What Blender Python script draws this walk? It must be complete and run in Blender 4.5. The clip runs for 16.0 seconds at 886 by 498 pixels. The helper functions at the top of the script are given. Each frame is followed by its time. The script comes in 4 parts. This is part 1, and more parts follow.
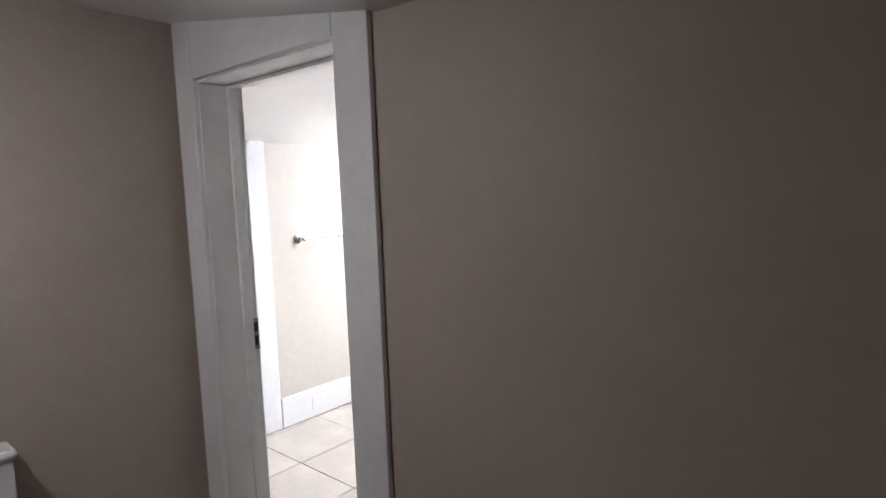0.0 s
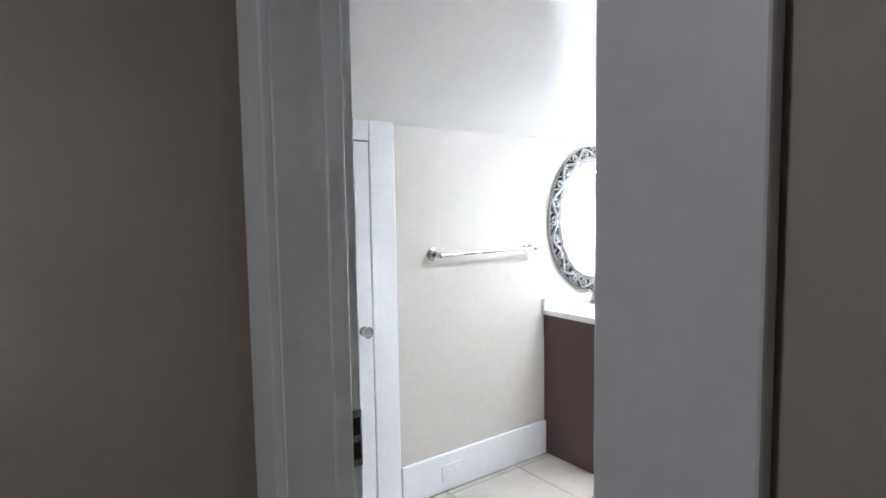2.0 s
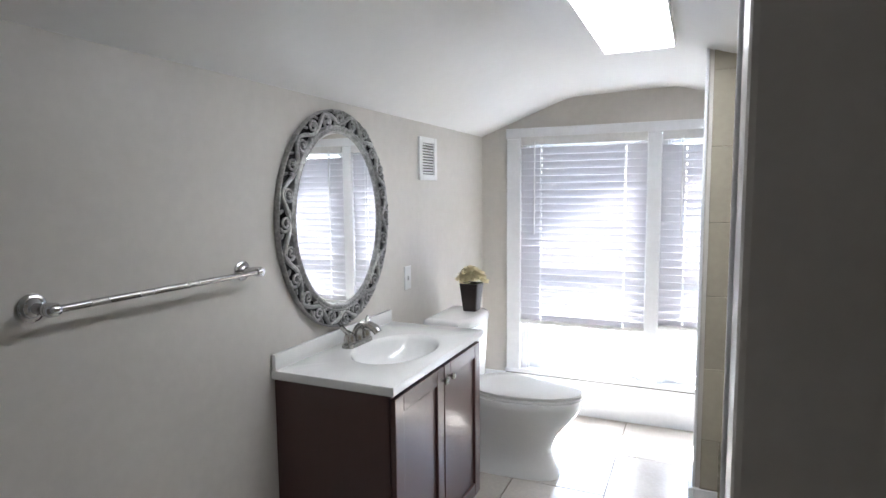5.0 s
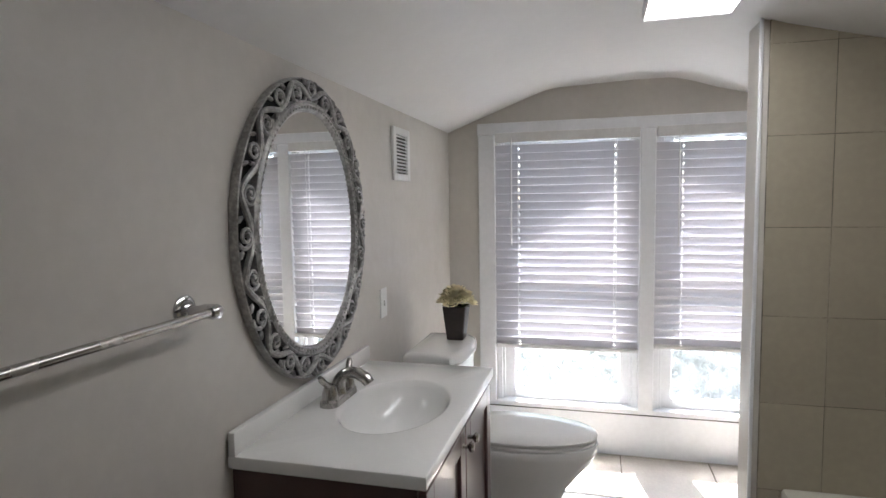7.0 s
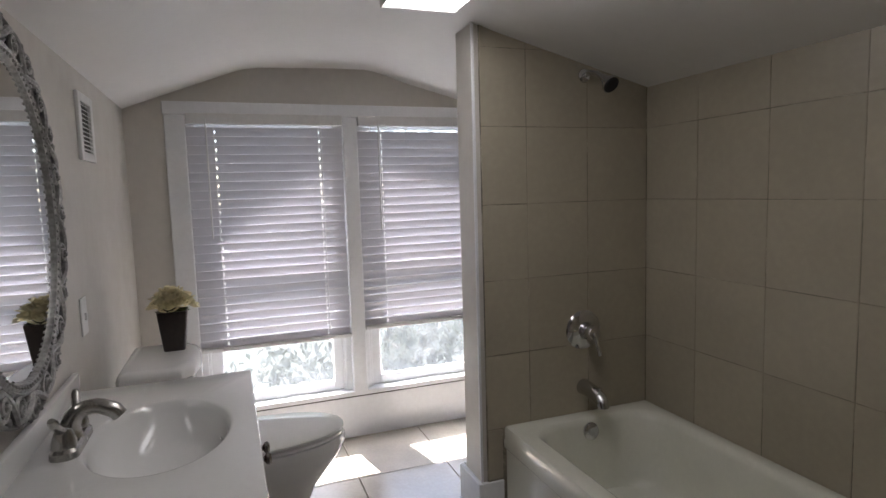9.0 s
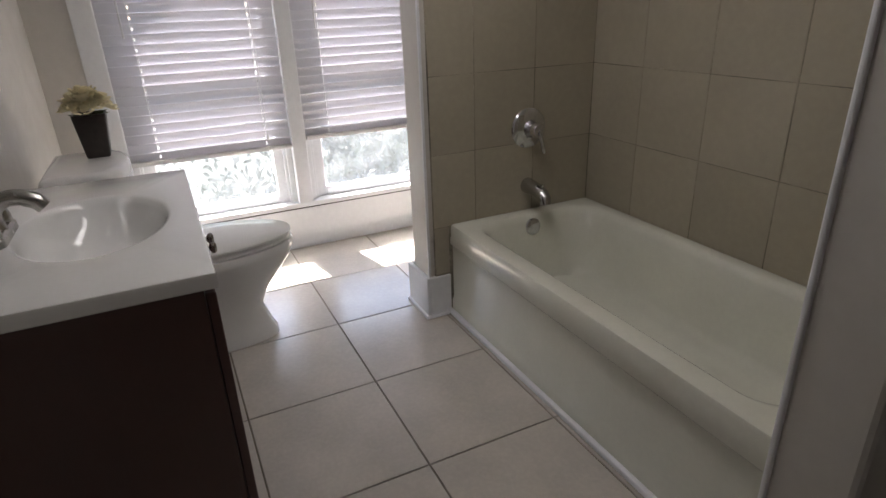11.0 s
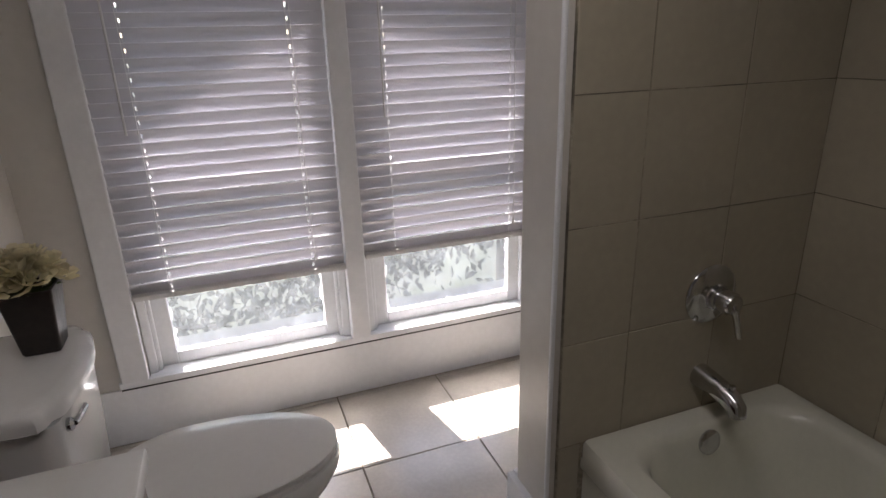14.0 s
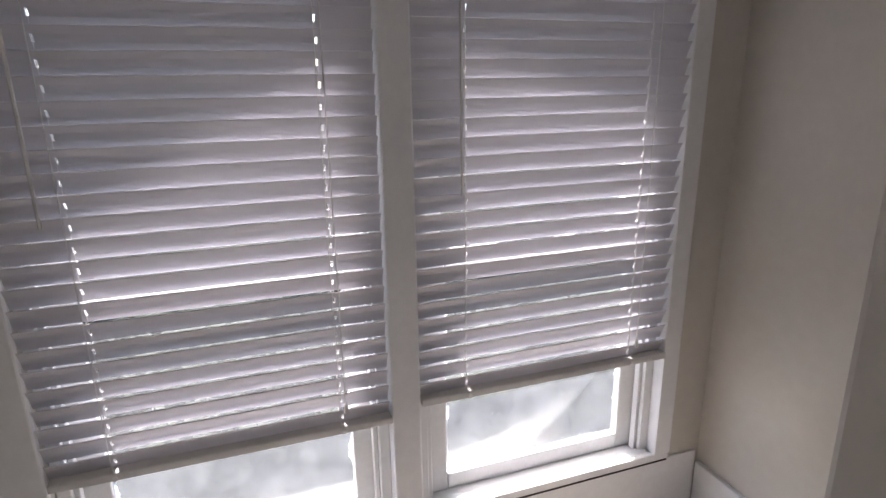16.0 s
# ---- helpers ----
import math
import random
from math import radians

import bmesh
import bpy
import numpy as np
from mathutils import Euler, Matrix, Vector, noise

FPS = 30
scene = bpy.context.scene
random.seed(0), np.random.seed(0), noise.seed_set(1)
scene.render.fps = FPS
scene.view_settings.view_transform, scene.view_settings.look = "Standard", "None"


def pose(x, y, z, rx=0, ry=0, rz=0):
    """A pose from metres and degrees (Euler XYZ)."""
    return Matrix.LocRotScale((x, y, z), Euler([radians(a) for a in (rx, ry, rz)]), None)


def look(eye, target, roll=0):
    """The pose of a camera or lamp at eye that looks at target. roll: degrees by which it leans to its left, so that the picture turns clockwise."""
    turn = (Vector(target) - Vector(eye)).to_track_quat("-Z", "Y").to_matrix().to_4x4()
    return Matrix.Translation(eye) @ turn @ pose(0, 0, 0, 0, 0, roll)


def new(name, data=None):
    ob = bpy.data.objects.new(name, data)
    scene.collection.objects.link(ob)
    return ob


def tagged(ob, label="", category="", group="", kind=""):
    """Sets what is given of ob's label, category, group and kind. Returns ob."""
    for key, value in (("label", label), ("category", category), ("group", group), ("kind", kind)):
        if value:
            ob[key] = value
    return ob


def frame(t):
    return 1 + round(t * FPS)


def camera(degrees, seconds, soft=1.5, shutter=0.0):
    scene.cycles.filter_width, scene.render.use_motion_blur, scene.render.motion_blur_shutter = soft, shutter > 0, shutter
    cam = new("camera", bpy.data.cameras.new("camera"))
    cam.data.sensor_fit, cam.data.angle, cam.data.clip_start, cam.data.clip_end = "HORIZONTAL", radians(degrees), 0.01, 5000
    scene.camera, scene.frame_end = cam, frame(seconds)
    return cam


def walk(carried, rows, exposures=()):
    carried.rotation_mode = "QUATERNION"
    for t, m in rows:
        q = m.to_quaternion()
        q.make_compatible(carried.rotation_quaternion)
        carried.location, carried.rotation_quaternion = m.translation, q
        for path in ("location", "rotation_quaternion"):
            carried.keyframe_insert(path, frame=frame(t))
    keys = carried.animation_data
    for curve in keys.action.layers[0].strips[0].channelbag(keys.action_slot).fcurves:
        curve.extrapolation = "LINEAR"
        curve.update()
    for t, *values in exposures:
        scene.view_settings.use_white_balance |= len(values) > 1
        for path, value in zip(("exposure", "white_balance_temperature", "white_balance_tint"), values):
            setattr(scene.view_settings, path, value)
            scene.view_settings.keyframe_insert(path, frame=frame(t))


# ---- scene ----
cam = camera(74.9, 16.0, 1.5)
PATH = [
    (0, (-2.933, -3.12, 1.471), (-1.43, -1.817, 1.264), -2.1),
    (0.5, (-2.718, -2.919, 1.468), (-1.438, -1.395, 1.268), -1.2),
    (1, (-2.498, -2.696, 1.444), (-1.262, -1.135, 1.256), -1.3),
    (1.5, (-2.371, -2.473, 1.44), (-1.183, -0.874, 1.252), -1.3),
    (2, (-2.347, -2.252, 1.441), (-1.164, -0.649, 1.276), -0.9),
    (2.6, (-2.293, -2.029, 1.459), (-1.101, -0.434, 1.268), -0.7),
    (3, (-2.219, -1.858, 1.434), (-1.001, -0.281, 1.26), -0.9),
    (3.5, (-2.11, -1.767, 1.445), (-0.745, -0.317, 1.262), -0.8),
    (4, (-1.951, -1.625, 1.45), (-0.25, -0.59, 1.257), -1.4),
    (4.2, (-1.857, -1.555, 1.444), (-0.113, -0.595, 1.244), -1.1),
    (6.3, (-1.161, -0.999, 1.359), (0.701, -0.289, 1.188), -0.9),
    (6.5, (-1.132, -0.954, 1.341), (0.729, -0.24, 1.179), -1.0),
    (7, (-1.107, -0.806, 1.399), (0.82, -0.299, 1.236), -0.9),
    (7.5, (-0.963, -0.66, 1.401), (1.019, -0.448, 1.236), -1.3),
    (8, (-0.966, -0.551, 1.402), (1.026, -0.467, 1.242), -1.3),
    (8.5, (-1.025, -0.472, 1.424), (0.934, -0.844, 1.261), -0.9),
    (9, (-1.011, -0.434, 1.356), (0.855, -1.125, 1.157), -1.7),
    (9.5, (-1.008, -0.43, 1.304), (0.786, -1.211, 0.89), -2.1),
    (10, (-1.009, -0.397, 1.239), (0.707, -1.18, 0.575), -2.2),
    (10.2, (-1.01, -0.398, 1.238), (0.684, -1.172, 0.509), -2.3),
    (12.5, (-0.69, -0.564, 1.354), (0.966, -1.345, 0.549), -2.2),
    (13, (-0.454, -0.581, 1.445), (1.209, -1.327, 0.621), -2.2),
    (13.5, (-0.265, -0.588, 1.409), (1.43, -1.322, 0.643), -1.8),
    (14, (-0.051, -0.654, 1.406), (1.717, -1.307, 0.738), -1.7),
    (14.5, (0.194, -0.62, 1.416), (1.992, -1.211, 0.767), -1.0),
    (15, (0.417, -0.596, 1.444), (2.219, -1.205, 0.826), -0.9),
    (15.5, (0.629, -0.664, 1.436), (2.437, -1.277, 0.842), -0.7),
    (16, (0.807, -0.731, 1.409), (2.624, -1.366, 0.863), -0.9),
]
EXPOSURES = [(0, 6.75, 5900, 13), (1.0, 6.6, 5800, 11), (1.5, 6.3, 5700, 10), (2.0, 6.15, 5600, 9), (2.6, 6.0, 5500, 8), (3.0, 5.55, 5500, 8), (3.5, 5.2, 5550, 8), (4.2, 4.8, 5700, 9),
             (6.3, 3.75, 6100, 11), (7.0, 3.55, 6250, 12), (8.5, 2.95, 6350, 14), (9.0, 2.95, 6400, 15), (10.2, 3.15, 6500, 15), (12.5, 2.95, 6650, 16), (14.0, 2.45, 6650, 18), (15.0, 2.25, 6650, 19), (16, 2.2, 6600, 19)]
walk(cam, [(t, look(eye, target, roll)) for t, eye, target, roll in PATH], EXPOSURES)

# ---- world, sun, lamps ----
SUN_ELEV, SUN_YAW = 49.3, 12.0      # light runs towards -x and a little towards -y
world = bpy.data.worlds.new("world")
scene.world = world
world.use_nodes = True
_n = world.node_tree.nodes
_sky = _n.new("ShaderNodeTexSky")
_sky.sky_type = "NISHITA"
_sky.sun_disc = False
_sky.sun_elevation = radians(SUN_ELEV)
_sky.sun_rotation = radians(90 - SUN_YAW)
world.node_tree.links.new(_sky.outputs[0], _n["Background"].inputs[0])
_n["Background"].inputs[1].default_value = 0.1
sun = new("sun", bpy.data.lights.new("sun", "SUN"))
sun.data.energy, sun.data.angle, sun.data.color = 5.0, radians(0.5), (1.0, 0.96, 0.91)
_d = Vector((-math.cos(radians(SUN_YAW)), -math.sin(radians(SUN_YAW)), -math.tan(radians(SUN_ELEV))))
sun.matrix_world = Matrix.Translation((6, 0, 8)) @ _d.to_track_quat("-Z", "Y").to_matrix().to_4x4()


# ---- materials ----
def mat(name, rgb, rough=0.6, metal=0.0, spots=0.0, spot_scale=3.0, grain=0.0, grain_scale=60.0, bump=0.0, bump_scale=200.0,
        rough_var=0.0, coat=0.0, rnd=0.0, spec=0.5, stretch=(1, 1, 1), translucent=0.0):
    """Principled material: colour varied by large stains and fine grain, bump, uneven roughness."""
    m = bpy.data.materials.new(name)
    m.use_nodes = True
    t = m.node_tree
    n, l = t.nodes, t.links
    b = n["Principled BSDF"]
    b.inputs["Roughness"].default_value = rough
    b.inputs["Metallic"].default_value = metal
    b.inputs["Specular IOR Level"].default_value = spec
    b.inputs["Coat Weight"].default_value = coat
    b.inputs["Coat Roughness"].default_value = 0.08
    co = n.new("ShaderNodeTexCoord")
    mp = n.new("ShaderNodeMapping")
    mp.inputs["Scale"].default_value = stretch
    l.new(co.outputs["Object"], mp.inputs["Vector"])
    col = n.new("ShaderNodeRGB")
    col.outputs[0].default_value = (*rgb, 1)
    out = col.outputs[0]
    vec = mp.outputs["Vector"]
    if rnd > 0:
        info = n.new("ShaderNodeObjectInfo")
        add = n.new("ShaderNodeVectorMath")
        add.operation = "MULTIPLY_ADD"
        add.inputs[1].default_value = (17.0, 29.0, 11.0)
        l.new(info.outputs["Random"], add.inputs[0])
        l.new(vec, add.inputs[2])
        vec = add.outputs[0]
    for amount, scale, detail in ((spots, spot_scale, 4.0), (grain, grain_scale, 6.0)):
        if amount <= 0:
            continue
        tex = n.new("ShaderNodeTexNoise")
        tex.inputs["Scale"].default_value = scale
        tex.inputs["Detail"].default_value = detail
        l.new(vec, tex.inputs["Vector"])
        ramp = n.new("ShaderNodeMapRange")
        ramp.inputs["From Min"].default_value, ramp.inputs["From Max"].default_value = 0.4, 0.74
        ramp.inputs["To Min"].default_value, ramp.inputs["To Max"].default_value = 1 - amount, 1 + amount * 0.6
        l.new(tex.outputs["Fac"], ramp.inputs["Value"])
        hsv = n.new("ShaderNodeHueSaturation")
        l.new(out, hsv.inputs["Color"])
        l.new(ramp.outputs[0], hsv.inputs["Value"])
        out = hsv.outputs[0]
    if rnd > 0:
        ramp = n.new("ShaderNodeMapRange")
        ramp.inputs["To Min"].default_value, ramp.inputs["To Max"].default_value = 1 - rnd, 1 + rnd
        l.new(info.outputs["Random"], ramp.inputs["Value"])
        hsv = n.new("ShaderNodeHueSaturation")
        l.new(out, hsv.inputs["Color"])
        l.new(ramp.outputs[0], hsv.inputs["Value"])
        out = hsv.outputs[0]
    l.new(out, b.inputs["Base Color"])
    if rough_var > 0:
        tex = n.new("ShaderNodeTexNoise")
        tex.inputs["Scale"].default_value = 9.0
        tex.inputs["Detail"].default_value = 5.0
        l.new(vec, tex.inputs["Vector"])
        ramp = n.new("ShaderNodeMapRange")
        ramp.inputs["From Min"].default_value, ramp.inputs["From Max"].default_value = 0.4, 0.74
        ramp.inputs["To Min"].default_value, ramp.inputs["To Max"].default_value = max(rough - rough_var, 0.02), rough + rough_var
        l.new(tex.outputs["Fac"], ramp.inputs["Value"])
        l.new(ramp.outputs[0], b.inputs["Roughness"])
    if bump > 0:
        tex = n.new("ShaderNodeTexNoise")
        tex.inputs["Scale"].default_value = bump_scale
        tex.inputs["Detail"].default_value = 3.0
        l.new(vec, tex.inputs["Vector"])
        bp = n.new("ShaderNodeBump")
        bp.inputs["Strength"].default_value = bump
        bp.inputs["Distance"].default_value = 0.004
        l.new(tex.outputs["Fac"], bp.inputs["Height"])
        l.new(bp.outputs[0], b.inputs["Normal"])
    if translucent > 0:
        tr = n.new("ShaderNodeBsdfTranslucent")
        tr.inputs["Color"].default_value = (*rgb, 1)
        mix = n.new("ShaderNodeMixShader")
        mix.inputs[0].default_value = translucent
        l.new(b.outputs[0], mix.inputs[1])
        l.new(tr.outputs[0], mix.inputs[2])
        l.new(mix.outputs[0], n["Material Output"].inputs["Surface"])
    return m


M_WALL = mat("greige wall paint", (0.60, 0.572, 0.528), 0.42, spots=0.04, spot_scale=1.7, grain=0.03, grain_scale=25, bump=0.12, bump_scale=60, rough_var=0.08)
M_HALL = mat("taupe hall paint", (0.44, 0.385, 0.335), 0.6, spots=0.06, spot_scale=1.3, grain=0.03, grain_scale=22, bump=0.35, bump_scale=30)
M_CEIL = mat("ceiling paint", (0.76, 0.755, 0.75), 0.33, spots=0.03, spot_scale=1.2, grain=0.015, grain_scale=20, bump=0.05, bump_scale=5)
M_TRIM = mat("white gloss trim paint", (0.80, 0.81, 0.83), 0.32, spots=0.04, spot_scale=4, grain=0.03, grain_scale=40, bump=0.1, bump_scale=45)
M_JAMB = mat("old white jamb paint", (0.79, 0.80, 0.81), 0.35, spots=0.06, spot_scale=5, grain=0.04, grain_scale=50, bump=0.1, bump_scale=30)
M_FLOOR = mat("cream ceramic floor tile", (0.535, 0.492, 0.438), 0.24, spots=0.09, spot_scale=5, grain=0.05, grain_scale=70, bump=0.04, bump_scale=9, rough_var=0.025, rnd=0.05)
M_GROUT = mat("brown floor grout", (0.20, 0.168, 0.13), 0.9, spots=0.3, spot_scale=9, grain=0.2, grain_scale=120, bump=0.6, bump_scale=300)
M_WTILE = mat("beige stone-look wall tile", (0.395, 0.355, 0.275), 0.3, spots=0.07, spot_scale=2.5, grain=0.04, grain_scale=40, bump=0.03, bump_scale=9, rnd=0.04)
M_WGROUT = mat("dingy wall grout", (0.42, 0.38, 0.30), 0.9, spots=0.6, spot_scale=5, grain=0.3, grain_scale=90, bump=0.5, bump_scale=200)
M_PORC = mat("white glazed porcelain", (0.80, 0.80, 0.79), 0.12, spots=0.02, spot_scale=4, grain=0.01, coat=0.4)
M_SEAT = mat("white plastic seat", (0.79, 0.785, 0.77), 0.22, spots=0.02, spot_scale=4, grain=0.015)
M_TUB = mat("aged white enamel", (0.72, 0.72, 0.63), 0.2, spots=0.05, spot_scale=4, grain=0.02, rough_var=0.06, coat=0.3)
M_MARBLE = mat("white cultured marble", (0.80, 0.80, 0.785), 0.13, spots=0.02, spot_scale=3, grain=0.01, coat=0.5)
M_WOOD = mat("dark espresso wood", (0.084, 0.041, 0.036), 0.3, spots=0.04, spot_scale=0.6, grain=0.035, grain_scale=14, stretch=(9, 9, 1), coat=0.2)
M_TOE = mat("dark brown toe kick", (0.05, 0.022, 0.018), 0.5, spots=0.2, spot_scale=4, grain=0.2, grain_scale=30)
M_NICKEL = mat("brushed nickel", (0.46, 0.445, 0.42), 0.26, metal=1.0, grain=0.08, grain_scale=150, rough_var=0.06)
M_CHROME = mat("polished chrome", (0.60, 0.60, 0.61), 0.12, metal=1.0, grain=0.05, grain_scale=60, rough_var=0.04)
M_SILVER = mat("antiqued silver frame", (0.47, 0.465, 0.45), 0.36, metal=0.45, spots=0.3, spot_scale=14, grain=0.3, grain_scale=90, bump=0.5, bump_scale=120)
M_MIRROR = mat("mirror glass", (0.9, 0.91, 0.9), 0.015, metal=1.0)
M_BLIND = mat("white faux wood slat", (0.675, 0.665, 0.705), 0.4, spots=0.02, spot_scale=6, grain=0.03, grain_scale=30, stretch=(1, 0.2, 1), rnd=0.02, translucent=0.085)
M_RAIL = mat("white blind rail", (0.70, 0.69, 0.68), 0.4, spots=0.06, spot_scale=8, grain=0.05, grain_scale=40)
M_CORD = mat("white ladder cord", (0.8, 0.8, 0.8), 0.8, grain=0.1, grain_scale=300, translucent=0.3)
M_PLASTIC = mat("white plastic plate", (0.80, 0.80, 0.79), 0.35, spots=0.03, spot_scale=8, grain=0.02)
# near-black for painted shade in gaps, holes and mirror openwork; nozzle face's own colour
M_DARK = mat("near-black gap shade and nozzle face", (0.02, 0.02, 0.022), 0.8, spots=0.2, grain=0.2)
M_VENT_BACK = mat("dark grey vent backing", (0.13, 0.125, 0.12), 0.9, spots=0.2, grain=0.2)
M_STEEL = mat("worn strike plate steel", (0.35, 0.34, 0.33), 0.4, metal=1.0, spots=0.3, spot_scale=30, grain=0.2)
M_POT = mat("dark brown glazed pot", (0.035, 0.025, 0.022), 0.35, spots=0.25, spot_scale=12, grain=0.2, grain_scale=60, bump=0.3, bump_scale=70)
M_PETAL = mat("cream silk petal", (0.84, 0.77, 0.53), 0.7, spots=0.12, spot_scale=25, grain=0.12, grain_scale=90, rnd=0.12, translucent=0.25)
M_LEAF = mat("muted green leaf", (0.10, 0.13, 0.05), 0.6, spots=0.3, spot_scale=20, grain=0.15, translucent=0.2)
M_BARK = mat("grey brown bark", (0.09, 0.07, 0.05), 0.9, spots=0.3, spot_scale=8, grain=0.3, grain_scale=30, bump=0.8, bump_scale=20)
M_FOLIAGE = mat("tree leaves", (0.042, 0.056, 0.042), 0.6, spots=0.3, spot_scale=1.5, grain=0.2, grain_scale=9, translucent=0.25)
M_GRASS = mat("summer lawn", (0.042, 0.054, 0.034), 0.9, spots=0.4, spot_scale=0.7, grain=0.3, grain_scale=12, bump=0.6, bump_scale=20)
M_ROOF = mat("pale roof coating", (0.042, 0.046, 0.05), 0.7, spots=0.3, spot_scale=2.5, grain=0.15, grain_scale=40, bump=0.5, bump_scale=60)
M_ROOF.node_tree.nodes["Principled BSDF"].inputs["Specular IOR Level"].default_value = 0.08
M_CASTER = mat("white shade caster", (0.7, 0.7, 0.68), 0.6, spots=0.1, grain=0.05)
M_HFLOOR = mat("dark hall floorboards", (0.12, 0.07, 0.045), 0.4, spots=0.3, spot_scale=3, grain=0.3, grain_scale=30, stretch=(1, 8, 1), bump=0.2)
M_BROWN = mat("dark brown stained door", (0.045, 0.034, 0.03), 0.5, spots=0.25, spot_scale=3, grain=0.2, grain_scale=30, stretch=(8, 8, 1))

M_LAMP = bpy.data.materials.new("lit diffuser")
M_LAMP.use_nodes = True
_b = M_LAMP.node_tree.nodes["Principled BSDF"]
_b.inputs["Base Color"].default_value = (0.85, 0.85, 0.85, 1)
_b.inputs["Emission Color"].default_value = (1.0, 0.975, 0.95, 1)
_b.inputs["Emission Strength"].default_value = 0.8

M_GLASS = bpy.data.materials.new("hazy old window glass")
M_GLASS.use_nodes = True
_t = M_GLASS.node_tree
_g = _t.nodes["Principled BSDF"]
_g.inputs["Base Color"].default_value = (0.97, 0.985, 0.99, 1)
_g.inputs["Transmission Weight"].default_value = 1.0
_g.inputs["IOR"].default_value = 1.45
_tex = _t.nodes.new("ShaderNodeTexNoise")
_tex.inputs["Scale"].default_value = 13.0
_tex.inputs["Detail"].default_value = 9.0
_mr = _t.nodes.new("ShaderNodeMapRange")
_mr.inputs["From Min"].default_value, _mr.inputs["From Max"].default_value = 0.35, 0.7
_mr.inputs["To Min"].default_value, _mr.inputs["To Max"].default_value = 0.05, 0.15
_co = _t.nodes.new("ShaderNodeTexCoord")
_t.links.new(_co.outputs["Object"], _tex.inputs["Vector"])
_t.links.new(_tex.outputs["Fac"], _mr.inputs["Value"])
_t.links.new(_mr.outputs[0], _g.inputs["Roughness"])
# dust and film on the glass scatters daylight
_tr = _t.nodes.new("ShaderNodeBsdfTranslucent")
_tr.inputs["Color"].default_value = (0.86, 0.9, 0.93, 1)
_mx = _t.nodes.new("ShaderNodeMixShader")
_m2 = _t.nodes.new("ShaderNodeMapRange")
_m2.inputs["From Min"].default_value, _m2.inputs["From Max"].default_value = 0.4, 0.74
_m2.inputs["To Min"].default_value, _m2.inputs["To Max"].default_value = 0.022, 0.05
_t.links.new(_tex.outputs["Fac"], _m2.inputs["Value"])
_t.links.new(_m2.outputs[0], _mx.inputs[0])
# the clear part of the pane, with a blurring film over it
_clear = _t.nodes.new("ShaderNodeBsdfTransparent")
_clear.inputs["Color"].default_value = (0.95, 0.97, 0.975, 1)
_film = _t.nodes.new("ShaderNodeMixShader")
_film.inputs[0].default_value = 0.2
_t.links.new(_clear.outputs[0], _film.inputs[1])
_t.links.new(_g.outputs[0], _film.inputs[2])
_t.links.new(_film.outputs[0], _mx.inputs[1])
_t.links.new(_tr.outputs[0], _mx.inputs[2])
_t.links.new(_mx.outputs[0], _t.nodes["Material Output"].inputs["Surface"])

# old white paint smeared over the glass along the sash
_sep = _t.nodes.new("ShaderNodeSeparateXYZ")
_t.links.new(_co.outputs["Generated"], _sep.inputs[0])


def math_node(tree, op, a, b):
    m = tree.nodes.new("ShaderNodeMath")
    m.operation = op
    for socket, v in zip(m.inputs, (a, b)):
        if isinstance(v, (int, float)):
            socket.default_value = v
        else:
            tree.links.new(v, socket)
    return m.outputs[0]


_edge = []
for _axis, _size in (("Y", 0.56), ("Z", 0.64)):
    _c0 = math_node(_t, "ABSOLUTE", math_node(_t, "SUBTRACT", _sep.outputs[_axis], 0.5), 0.0)
    _edge.append(math_node(_t, "MULTIPLY", math_node(_t, "SUBTRACT", 0.5, _c0), _size))
_ntex = _t.nodes.new("ShaderNodeTexNoise")
_ntex.inputs["Scale"].default_value = 26.0
_ntex.inputs["Detail"].default_value = 5.0
_t.links.new(_co.outputs["Object"], _ntex.inputs["Vector"])
_jag = math_node(_t, "MULTIPLY", math_node(_t, "SUBTRACT", _ntex.outputs["Fac"], 0.45), 0.05)
_mask = math_node(_t, "LESS_THAN", math_node(_t, "MINIMUM", _edge[0], _edge[1]), math_node(_t, "ADD", _jag, 0.006))
_paint = _t.nodes.new("ShaderNodeBsdfDiffuse")
_paint.inputs["Color"].default_value = (0.78, 0.79, 0.8, 1)
_ptr = _t.nodes.new("ShaderNodeBsdfTranslucent")
_ptr.inputs["Color"].default_value = (0.7, 0.72, 0.74, 1)
_pm = _t.nodes.new("ShaderNodeMixShader")
_pm.inputs[0].default_value = 0.35
_t.links.new(_paint.outputs[0], _pm.inputs[1])
_t.links.new(_ptr.outputs[0], _pm.inputs[2])
_mx2 = _t.nodes.new("ShaderNodeMixShader")
_t.links.new(math_node(_t, "MULTIPLY", _mask, 0.8), _mx2.inputs[0])
_t.links.new(_mx.outputs[0], _mx2.inputs[1])
_t.links.new(_pm.outputs[0], _mx2.inputs[2])
_t.links.new(_mx2.outputs[0], _t.nodes["Material Output"].inputs["Surface"])

M_CLEAR = bpy.data.materials.new("clear glass knob")
M_CLEAR.use_nodes = True
_g = M_CLEAR.node_tree.nodes["Principled BSDF"]
_g.inputs["Transmission Weight"].default_value = 0.8
_g.inputs["Roughness"].default_value = 0.08
_g.inputs["Base Color"].default_value = (0.9, 0.92, 0.95, 1)


# ---- mesh helpers ----
FLAT_MESHES = set()      # bmeshes made of boxes: shaded flat


